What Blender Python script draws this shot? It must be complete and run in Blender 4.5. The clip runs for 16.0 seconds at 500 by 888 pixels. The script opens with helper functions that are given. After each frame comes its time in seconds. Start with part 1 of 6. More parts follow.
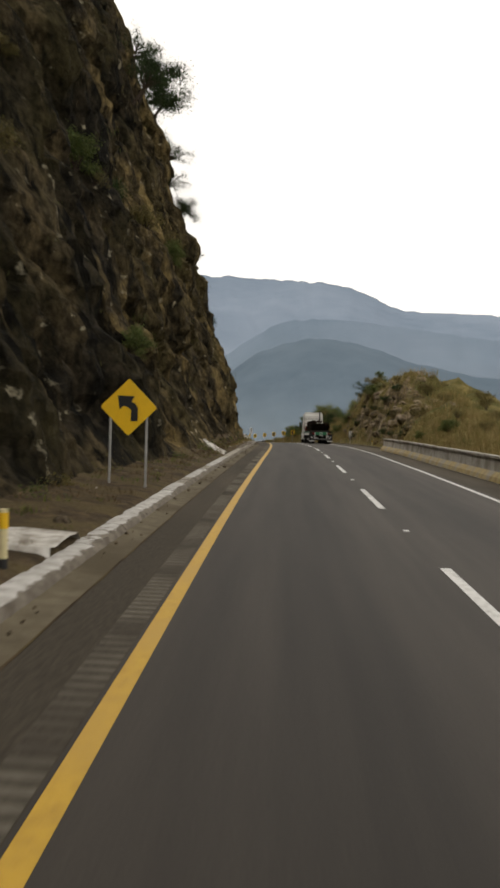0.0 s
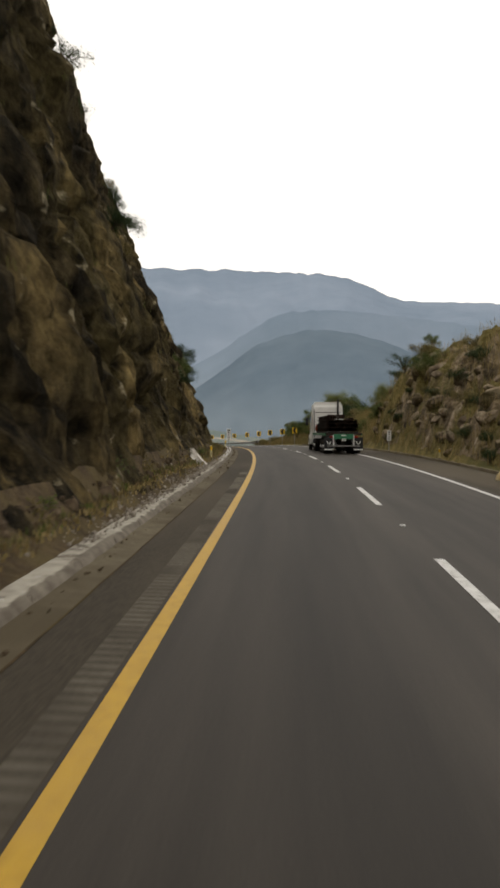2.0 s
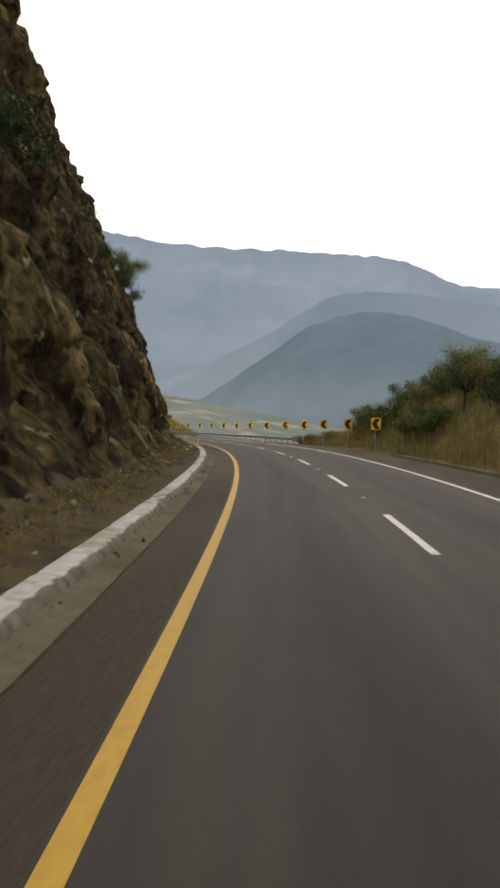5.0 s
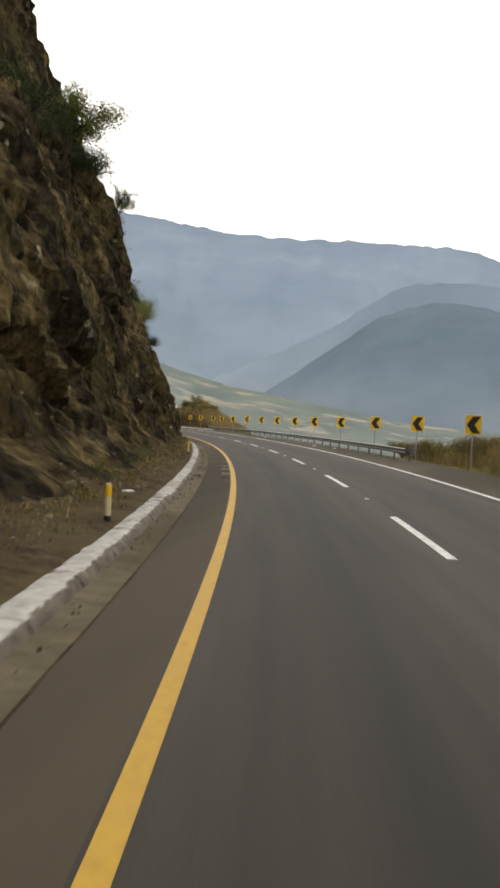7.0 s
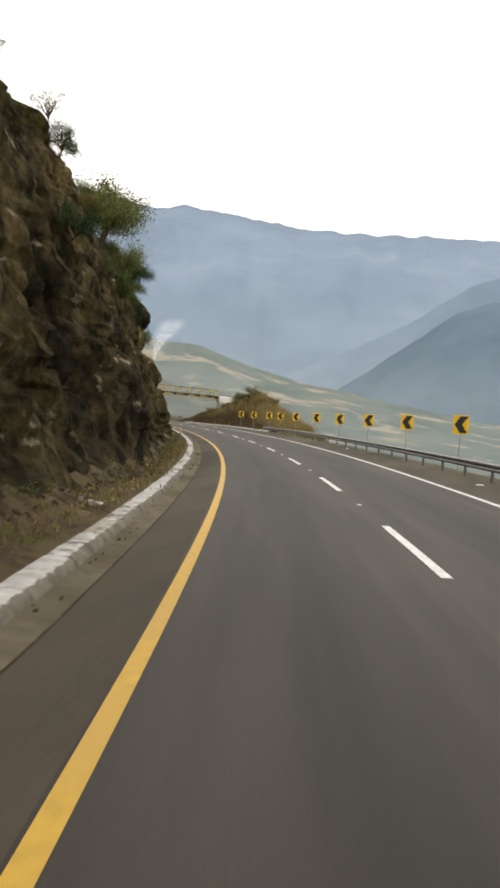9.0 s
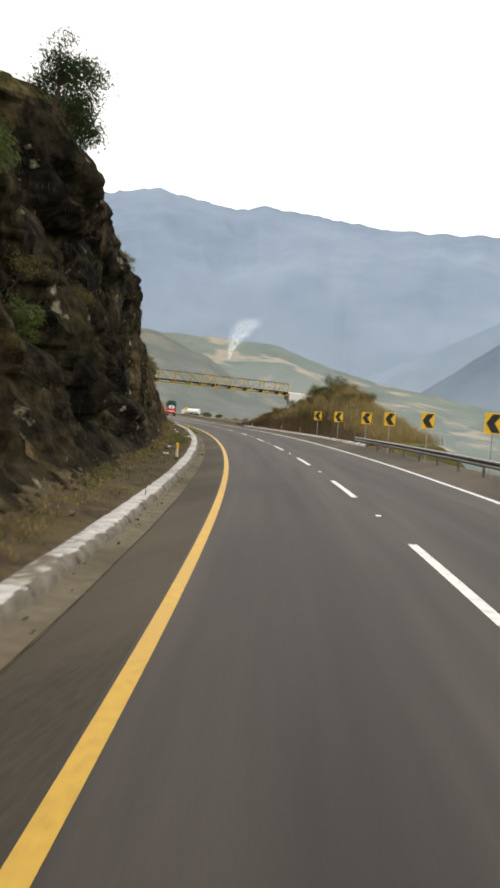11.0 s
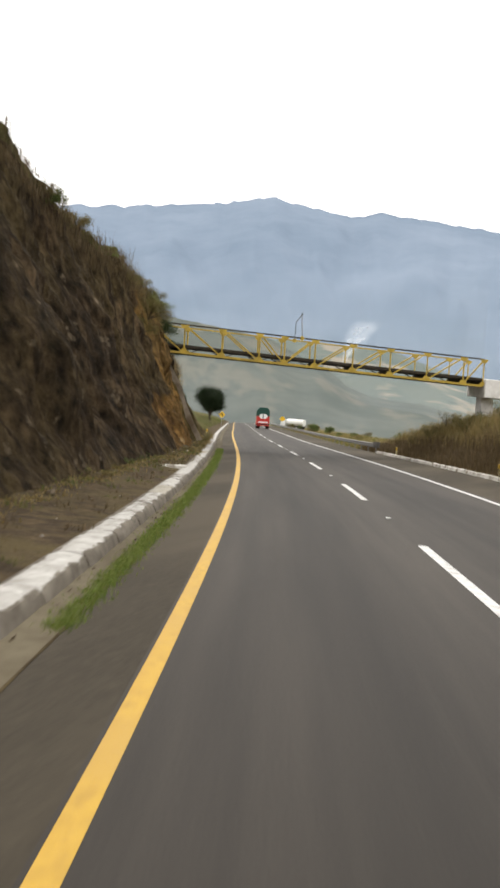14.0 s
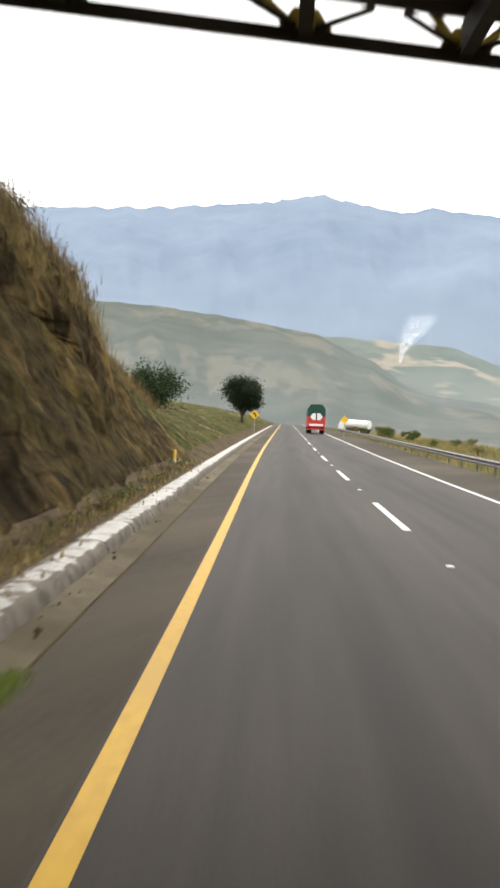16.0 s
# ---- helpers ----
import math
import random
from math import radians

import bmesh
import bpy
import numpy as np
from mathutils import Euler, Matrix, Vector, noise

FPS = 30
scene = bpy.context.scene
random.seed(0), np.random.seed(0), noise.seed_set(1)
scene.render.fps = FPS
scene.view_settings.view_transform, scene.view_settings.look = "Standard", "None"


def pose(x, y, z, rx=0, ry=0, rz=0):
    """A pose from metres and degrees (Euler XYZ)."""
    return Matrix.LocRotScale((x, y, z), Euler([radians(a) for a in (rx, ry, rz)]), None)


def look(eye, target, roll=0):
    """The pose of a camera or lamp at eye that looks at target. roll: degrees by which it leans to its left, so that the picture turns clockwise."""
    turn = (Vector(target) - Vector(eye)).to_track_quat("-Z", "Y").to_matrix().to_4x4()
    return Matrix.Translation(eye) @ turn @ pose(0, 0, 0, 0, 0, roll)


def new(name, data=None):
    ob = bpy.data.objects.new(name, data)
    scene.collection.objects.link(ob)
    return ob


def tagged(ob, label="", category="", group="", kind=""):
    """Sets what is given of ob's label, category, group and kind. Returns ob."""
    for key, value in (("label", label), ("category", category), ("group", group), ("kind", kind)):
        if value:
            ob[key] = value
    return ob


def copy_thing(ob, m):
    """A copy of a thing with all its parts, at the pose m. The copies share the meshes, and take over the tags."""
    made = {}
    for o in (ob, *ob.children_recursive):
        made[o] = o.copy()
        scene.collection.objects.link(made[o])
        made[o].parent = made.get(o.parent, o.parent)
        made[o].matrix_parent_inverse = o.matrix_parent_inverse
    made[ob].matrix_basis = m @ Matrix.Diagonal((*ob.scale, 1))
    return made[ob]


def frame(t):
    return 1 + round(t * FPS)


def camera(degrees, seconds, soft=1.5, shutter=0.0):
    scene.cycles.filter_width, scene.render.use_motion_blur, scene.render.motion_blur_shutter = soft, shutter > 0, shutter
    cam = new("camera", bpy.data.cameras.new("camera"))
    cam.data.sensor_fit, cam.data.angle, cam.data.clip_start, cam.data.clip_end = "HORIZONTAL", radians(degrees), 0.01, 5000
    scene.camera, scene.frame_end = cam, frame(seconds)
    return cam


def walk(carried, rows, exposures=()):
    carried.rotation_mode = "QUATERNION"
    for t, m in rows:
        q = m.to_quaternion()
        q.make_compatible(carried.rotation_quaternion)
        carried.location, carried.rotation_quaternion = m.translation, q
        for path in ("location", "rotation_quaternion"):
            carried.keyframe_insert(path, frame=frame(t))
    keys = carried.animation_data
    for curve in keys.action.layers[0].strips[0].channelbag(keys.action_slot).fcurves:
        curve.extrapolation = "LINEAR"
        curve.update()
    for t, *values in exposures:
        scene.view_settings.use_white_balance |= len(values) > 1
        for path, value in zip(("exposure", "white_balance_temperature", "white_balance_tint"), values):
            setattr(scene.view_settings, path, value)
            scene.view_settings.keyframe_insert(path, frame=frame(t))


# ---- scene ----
cam = camera(29.6, 16.0, soft=3.0, shutter=0.2)

# the drive: seconds, place, turn
WALK = [
    (0.0, 1.134, 6.779, 2.068, 88.263, -1.737, 1.825),
    (0.5, 1.215, 17.594, 2.075, 88.057, -1.009, 1.737),
    (1.0, 1.300, 28.630, 2.071, 88.434, -0.979, 1.834),
    (1.5, 1.453, 39.734, 2.051, 88.199, -0.328, 1.874),
    (2.0, 1.553, 51.059, 2.005, 87.923, -0.463, 1.832),
    (2.5, 1.655, 62.311, 1.928, 87.925, -0.027, 2.003),
    (3.0, 1.675, 73.659, 1.818, 87.485, -0.095, 2.204),
    (3.5, 1.627, 85.044, 1.666, 87.593, -0.747, 2.678),
    (4.0, 1.439, 96.345, 1.476, 87.149, -1.202, 3.377),
    (4.5, 1.049, 107.852, 1.243, 86.988, -1.657, 4.137),
    (5.0, 0.501, 119.564, 0.969, 86.846, -2.119, 4.913),
    (5.5, -0.209, 131.304, 0.658, 86.719, -2.435, 5.747),
    (6.0, -1.090, 142.892, 0.321, 86.601, -2.742, 6.690),
    (6.5, -2.142, 154.149, -0.035, 86.492, -3.003, 7.720),
    (7.0, -3.260, 165.084, -0.405, 86.251, -2.812, 8.897),
    (7.5, -4.648, 176.473, -0.816, 86.256, -3.320, 10.119),
    (8.0, -6.306, 188.140, -1.267, 86.125, -3.124, 10.985),
    (8.5, -8.226, 199.806, -1.745, 86.090, -3.387, 12.156),
    (9.0, -10.323, 211.143, -2.230, 85.892, -3.318, 13.267),
    (9.5, -12.731, 222.637, -2.741, 85.818, -3.390, 14.386),
    (10.0, -15.397, 234.295, -3.269, 85.780, -3.463, 15.555),
    (10.5, -18.324, 246.056, -3.804, 85.775, -3.563, 16.771),
    (11.0, -21.512, 257.858, -4.338, 85.790, -3.680, 18.026),
    (11.5, -24.955, 269.641, -4.865, 85.822, -3.785, 19.311),
    (12.0, -28.697, 281.384, -5.386, 85.684, -3.503, 20.489),
    (12.5, -32.654, 293.155, -5.896, 85.899, -3.553, 21.668),
    (13.0, -36.918, 304.944, -6.404, 85.822, -3.950, 22.809),
    (13.5, -41.489, 316.853, -6.912, 85.961, -3.906, 23.951),
    (14.0, -46.188, 328.442, -7.405, 86.057, -3.445, 24.943),
    (14.5, -51.077, 339.994, -7.900, 85.954, -2.432, 25.947),
    (15.0, -56.332, 351.662, -8.411, 86.042, -2.802, 26.950),
    (15.5, -61.817, 363.537, -8.942, 85.612, -2.461, 27.994),
    (16.0, -67.511, 375.453, -9.488, 85.969, -2.683, 27.974),
]

walk(cam, [(t, pose(x, y, z, a, b, c)) for t, x, y, z, a, b, c in WALK],
     [(0.0, -0.25, 7350, 10), (4.0, -0.2, 7300, 10), (7.0, 0.0, 7200, 10), (9.0, 0.22, 7100, 10), (11.5, 0.3, 6980, 10), (14.5, 0.42, 6900, 10), (15.3, 0.62, 6850, 10), (16.0, 0.68, 6800, 10)])

# ---- light: a bright overcast sky, weak wide sun behind the cliff
world = bpy.data.worlds.new("world")
scene.world = world
world.use_nodes = True
wn, wl = world.node_tree.nodes, world.node_tree.links
wn.clear()
w_out = wn.new("ShaderNodeOutputWorld")
w_bg = wn.new("ShaderNodeBackground")
w_sky = wn.new("ShaderNodeTexSky")
w_sky.sky_type = 'NISHITA'
w_sky.sun_disc = False
w_sky.sun_elevation = radians(48)
w_sky.sun_rotation = radians(-70)
w_sky.dust_density = 3.0
w_mul = wn.new("ShaderNodeVectorMath")
w_mul.operation = 'SCALE'
w_mul.inputs[3].default_value = 0.11
w_geo = wn.new("ShaderNodeTexCoord")
w_noise = wn.new("ShaderNodeTexNoise")
w_noise.inputs["Scale"].default_value = 2.6
w_noise.inputs["Detail"].default_value = 6
w_ramp = wn.new("ShaderNodeValToRGB")
w_ramp.color_ramp.elements[0].position = 0.30
w_ramp.color_ramp.elements[0].color = (0.84, 0.84, 0.84, 1)
w_ramp.color_ramp.elements[1].position = 0.55
w_ramp.color_ramp.elements[1].color = (1, 1, 1, 1)
w_mix = wn.new("ShaderNodeMix")
w_mix.data_type = 'RGBA'
w_mix.inputs[7].default_value = (1.44, 1.45, 1.48, 1)
wl.new(w_geo.outputs["Generated"], w_noise.inputs["Vector"])
wl.new(w_noise.outputs["Fac"], w_ramp.inputs["Fac"])
wl.new(w_sky.outputs["Color"], w_mul.inputs[0])
wl.new(w_mul.outputs["Vector"], w_mix.inputs[6])
wl.new(w_ramp.outputs["Color"], w_mix.inputs[0])
wl.new(w_mix.outputs[2], w_bg.inputs["Color"])
wl.new(w_bg.outputs["Background"], w_out.inputs["Surface"])
sun = new("sun", bpy.data.lights.new("sun", "SUN"))
sun.data.energy, sun.data.angle, sun.data.color = 0.9, radians(14), (1, 0.96, 0.9)
sun.matrix_world = look((0, 0, 0), (0.55, -0.40, -0.85))

# ---- the road's alignment: curvature, crest and cross fall every 30 m
KAP = [0.024, -0.079, -0.220, -0.319, 0.257, 1.125, 1.128, 1.588, 2.055, 1.486, 1.607, 1.709, 1.545, 1.446, 1.335, 0.513, -0.223, -0.192, -0.013, 0.005, 0.001, -0.000, -0.000, -0.000, 0.000, 0.000]
VKAP = [0.144, 0.077, -0.009, -0.146, -0.312, -0.320, -0.229, -0.202, -0.208, -0.121, 0.016, 0.079, 0.080, 0.015, -0.068, -0.035, 0.029, 0.025, 0.004, -0.008, -0.011, -0.010, -0.007, -0.004, -0.001, 0.002]
BANK = [0.847, 0.046, -0.853, -1.972, -2.476, -0.979, 0.862, 2.019, 2.684, 2.813, 3.002, 3.373, 3.416, 2.581, 1.578, 0.577, 0.068, 0.278, 0.611, 0.839, 0.965, 1.012, 1.019, 1.011, 1.000, 0.990]
G0 = 0.1659

KNOT = np.arange(-60, 691, 30.0)
GRID = np.arange(-60, 691, 1.0)
_kap = np.interp(GRID, KNOT, KAP) * 1e-3
_vk = np.interp(GRID, KNOT, VKAP) * 1e-3
_fall = np.interp(GRID, KNOT, BANK) * 1e-2
_turn = np.cumsum(_kap)
_turn = _turn - _turn[60]
_cv = np.cumsum(_vk)
_grade = G0 * 1e-2 + _cv - _cv[60]
_x = np.cumsum(-np.sin(_turn))
_y = np.cumsum(np.cos(_turn))
_z = np.cumsum(_grade)
_x, _y, _z = _x - _x[60], _y - _y[60], _z - _z[60]


def at(s, d, h=0.0, fall=True):
    """A place by its distance along the yellow line, to the right of it and above the road."""
    u = min(max(s, -60.0), 689.0)
    x, y, z, a, b = (float(np.interp(u, GRID, q)) for q in (_x, _y, _z, _turn, _fall))
    e = s - u
    lim = max(-4.0, min(12.0, d))
    return Vector((x + d * math.cos(a) - e * math.sin(a), y + d * math.sin(a) + e * math.cos(a), z + (lim * b if fall else 0) + h))


def heading(s):
    return math.degrees(float(np.interp(s, GRID, _turn)))


def stand(s, d, h=0.0, turn=0.0):
    """An upright pose at a place along the road, facing along it."""
    return Matrix.Translation(at(s, d, h)) @ pose(0, 0, 0, 0, 0, heading(s) + turn)


def fbm(x, y, z, octaves=4):
    return noise.fractal((x, y, z), 1.0, 2.0, octaves, noise_basis='PERLIN_ORIGINAL')


# ---- materials
def nodes_of(name):
    m = bpy.data.materials.new(name)
    m.use_nodes = True
    return m, m.node_tree.nodes, m.node_tree.links, m.node_tree.nodes["Principled BSDF"]


def surface(name, stops, scale=4.0, detail=8.0, rough=0.85, bump=0.3, bump_scale=30.0, metal=0.0, spot=None, spot_scale=0.6,
            stretch=(1, 1, 1), vary=0.0, dist=0.02, emit=0.0):
    """Colour from a fine noise through stops, blotched by a coarse one, with fine relief."""
    m, n, l, b = nodes_of(name)
    co = n.new("ShaderNodeTexCoord")
    mp = n.new("ShaderNodeMapping")
    mp.inputs["Scale"].default_value = stretch
    l.new(co.outputs["Object"], mp.inputs["Vector"])
    t = n.new("ShaderNodeTexNoise")
    t.inputs["Scale"].default_value, t.inputs["Detail"].default_value, t.inputs["Roughness"].default_value = scale, detail, 0.65
    l.new(mp.outputs["Vector"], t.inputs["Vector"])
    r = n.new("ShaderNodeValToRGB")
    e = r.color_ramp.elements
    while len(e) < len(stops):
        e.new(0.5)
    for k, (pos, col) in enumerate(stops):
        e[k].position, e[k].color = pos, (*col, 1)
    l.new(t.outputs["Fac"], r.inputs["Fac"])
    colour = r.outputs["Color"]
    if spot:
        t2 = n.new("ShaderNodeTexNoise")
        t2.inputs["Scale"].default_value, t2.inputs["Detail"].default_value = spot_scale, 5
        l.new(mp.outputs["Vector"], t2.inputs["Vector"])
        r2 = n.new("ShaderNodeValToRGB")
        r2.color_ramp.elements[0].position, r2.color_ramp.elements[1].position = 0.45, 0.62
        l.new(t2.outputs["Fac"], r2.inputs["Fac"])
        mx = n.new("ShaderNodeMix")
        mx.data_type = 'RGBA'
        mx.inputs[7].default_value = (*spot, 1)
        l.new(r2.outputs["Color"], mx.inputs[0])
        l.new(colour, mx.inputs[6])
        colour = mx.outputs[2]
    if vary:
        oi = n.new("ShaderNodeObjectInfo")
        hs = n.new("ShaderNodeHueSaturation")
        ma = n.new("ShaderNodeMapRange")
        ma.inputs[3].default_value, ma.inputs[4].default_value = 1 - vary, 1 + vary
        l.new(oi.outputs["Random"], ma.inputs[0])
        l.new(ma.outputs[0], hs.inputs["Value"])
        l.new(colour, hs.inputs["Color"])
        colour = hs.outputs["Color"]
    l.new(colour, b.inputs["Base Color"])
    b.inputs["Roughness"].default_value, b.inputs["Metallic"].default_value = rough, metal
    b.inputs["Specular IOR Level"].default_value = 0.1 if rough > 0.84 else 0.4
    if bump:
        t3 = n.new("ShaderNodeTexNoise")
        t3.inputs["Scale"].default_value, t3.inputs["Detail"].default_value = bump_scale, 6
        l.new(co.outputs["Object"], t3.inputs["Vector"])
        bp = n.new("ShaderNodeBump")
        bp.inputs["Strength"].default_value, bp.inputs["Distance"].default_value = bump, dist
        l.new(t3.outputs["Fac"], bp.inputs["Height"])
        l.new(bp.outputs["Normal"], b.inputs["Normal"])
    # added glow of the base colour, only for the distant ranges
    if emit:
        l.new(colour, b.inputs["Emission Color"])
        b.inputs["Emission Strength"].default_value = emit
    return m


def plain(name, col, rough=0.5, metal=0.0, dirt=0.25):
    dark = tuple(c * (1 - dirt) for c in col)
    return surface(name, [(0.35, dark), (0.6, col)], scale=3, rough=rough, metal=metal, bump=0.08, bump_scale=60, dist=0.004)


def asphalt():
    """Worn asphalt: fine grain, streaks along the road, oil and tyre tracks across it (UV is right, along)."""
    m, n, l, b = nodes_of("asphalt")
    uv = n.new("ShaderNodeUVMap")
    sep = n.new("ShaderNodeSeparateXYZ")
    l.new(uv.outputs["UV"], sep.inputs[0])
    track = n.new("ShaderNodeValToRGB")
    e = track.color_ramp.elements
    stops = [(0.0, 0.96), (0.05, 0.92), (0.09, 0.87), (0.13, 0.72), (0.17, 0.57), (0.21, 0.68), (0.26, 0.94), (0.31, 1.03), (0.37, 1.01), (0.42, 0.90), (0.48, 0.72), (0.53, 0.61), (0.58, 0.75), (0.65, 0.97), (0.72, 0.97)]
    while len(e) < len(stops):
        e.new(0.5)
    for k, (p, v) in enumerate(stops):
        e[k].position, e[k].color = p, (v, v, v, 1)
    div = n.new("ShaderNodeMath")
    div.operation = 'MULTIPLY'
    div.inputs[1].default_value = 0.1
    wob = n.new("ShaderNodeTexNoise")
    wmap = n.new("ShaderNodeMapping")
    wmap.inputs["Scale"].default_value = (0.3, 0.06, 1)
    l.new(uv.outputs["UV"], wmap.inputs["Vector"])
    wob.inputs["Scale"].default_value = 1.0
    wob.inputs["Detail"].default_value = 4
    l.new(wmap.outputs["Vector"], wob.inputs["Vector"])
    add = n.new("ShaderNodeMath")
    add.operation = 'MULTIPLY_ADD'
    add.inputs[1].default_value, add.inputs[2].default_value = 0.6, -0.3
    l.new(wob.outputs["Fac"], add.inputs[0])
    sm = n.new("ShaderNodeMath")
    sm.operation = 'ADD'
    l.new(sep.outputs["X"], sm.inputs[0])
    l.new(add.outputs[0], sm.inputs[1])
    l.new(sm.outputs[0], div.inputs[0])
    l.new(div.outputs[0], track.inputs["Fac"])
    streak = n.new("ShaderNodeTexNoise")
    smap = n.new("ShaderNodeMapping")
    smap.inputs["Scale"].default_value = (2.2, 0.09, 1)
    l.new(uv.outputs["UV"], smap.inputs["Vector"])
    l.new(smap.outputs["Vector"], streak.inputs["Vector"])
    streak.inputs["Scale"].default_value, streak.inputs["Detail"].default_value = 1.0, 9
    ramp = n.new("ShaderNodeValToRGB")
    ramp.color_ramp.elements[0].position, ramp.color_ramp.elements[0].color = 0.30, (0.0284, 0.0242, 0.0198, 1)
    ramp.color_ramp.elements[1].position, ramp.color_ramp.elements[1].color = 0.72, (0.0548, 0.0467, 0.0382, 1)
    l.new(streak.outputs["Fac"], ramp.inputs["Fac"])
    grain = n.new("ShaderNodeTexNoise")
    grain.inputs["Scale"].default_value, grain.inputs["Detail"].default_value = 38, 3
    l.new(uv.outputs["UV"], grain.inputs["Vector"])
    gr = n.new("ShaderNodeMapRange")
    gr.inputs[1].default_value, gr.inputs[2].default_value, gr.inputs[3].default_value, gr.inputs[4].default_value = 0.3, 0.7, 0.8, 1.2
    l.new(grain.outputs["Fac"], gr.inputs[0])
    m1 = n.new("ShaderNodeVectorMath")
    m1.operation = 'MULTIPLY'
    l.new(ramp.outputs["Color"], m1.inputs[0])
    l.new(track.outputs["Color"], m1.inputs[1])
    m2 = n.new("ShaderNodeVectorMath")
    m2.operation = 'SCALE'
    l.new(m1.outputs[0], m2.inputs[0])
    l.new(gr.outputs[0], m2.inputs[3])
    l.new(m2.outputs[0], b.inputs["Base Color"])
    b.inputs["Roughness"].default_value = 0.74
    b.inputs["Specular IOR Level"].default_value = 0.26
    bp = n.new("ShaderNodeBump")
    bp.inputs["Strength"].default_value, bp.inputs["Distance"].default_value = 0.4, 0.006
    l.new(grain.outputs["Fac"], bp.inputs["Height"])
    l.new(bp.outputs["Normal"], b.inputs["Normal"])
    return m


def noise_mask(n, l, vec, scale, detail, lo, hi):
    """A noise through a soft threshold."""
    t = n.new("ShaderNodeTexNoise")
    t.inputs["Scale"].default_value, t.inputs["Detail"].default_value, t.inputs["Roughness"].default_value = scale, detail, 0.6
    l.new(vec, t.inputs["Vector"])
    r = n.new("ShaderNodeMapRange")
    r.inputs[1].default_value, r.inputs[2].default_value = lo, hi
    l.new(t.outputs["Fac"], r.inputs[0])
    return r.outputs[0]


def blend(n, l, fac, a, col):
    mx = n.new("ShaderNodeMix")
    mx.data_type = 'RGBA'
    l.new(fac, mx.inputs[0])
    if isinstance(a, tuple):
        mx.inputs[6].default_value = (*a, 1)
    else:
        l.new(a, mx.inputs[6])
    mx.inputs[7].default_value = (*col, 1)
    return mx.outputs[2]


def scaled(n, l, co, v):
    mp = n.new("ShaderNodeMapping")
    mp.inputs["Scale"].default_value = v
    l.new(co, mp.inputs["Vector"])
    return mp.outputs["Vector"]


ASPHALT = asphalt()
SHOULDER = surface("shoulder asphalt", [(0.3, (0.0377, 0.0324, 0.0242)), (0.7, (0.0687, 0.0581, 0.0431))], scale=30, rough=0.85, bump=0.5, bump_scale=90,
                   spot=(0.0819, 0.0688, 0.0502), spot_scale=0.35, stretch=(1, 0.14, 1), dist=0.008)
YELLOW = surface("yellow road paint", [(0.3, (0.36, 0.210, 0.026)), (0.55, (0.53, 0.320, 0.034))], scale=9, rough=0.6, bump=0.25, bump_scale=90, spot=(0.47, 0.285, 0.045), spot_scale=0.5)
WHITE = surface("white road paint", [(0.34, (0.30, 0.29, 0.275)), (0.46, (0.55, 0.545, 0.53)), (0.65, (0.68, 0.68, 0.665))], scale=7, rough=0.6, bump=0.25, bump_scale=90)


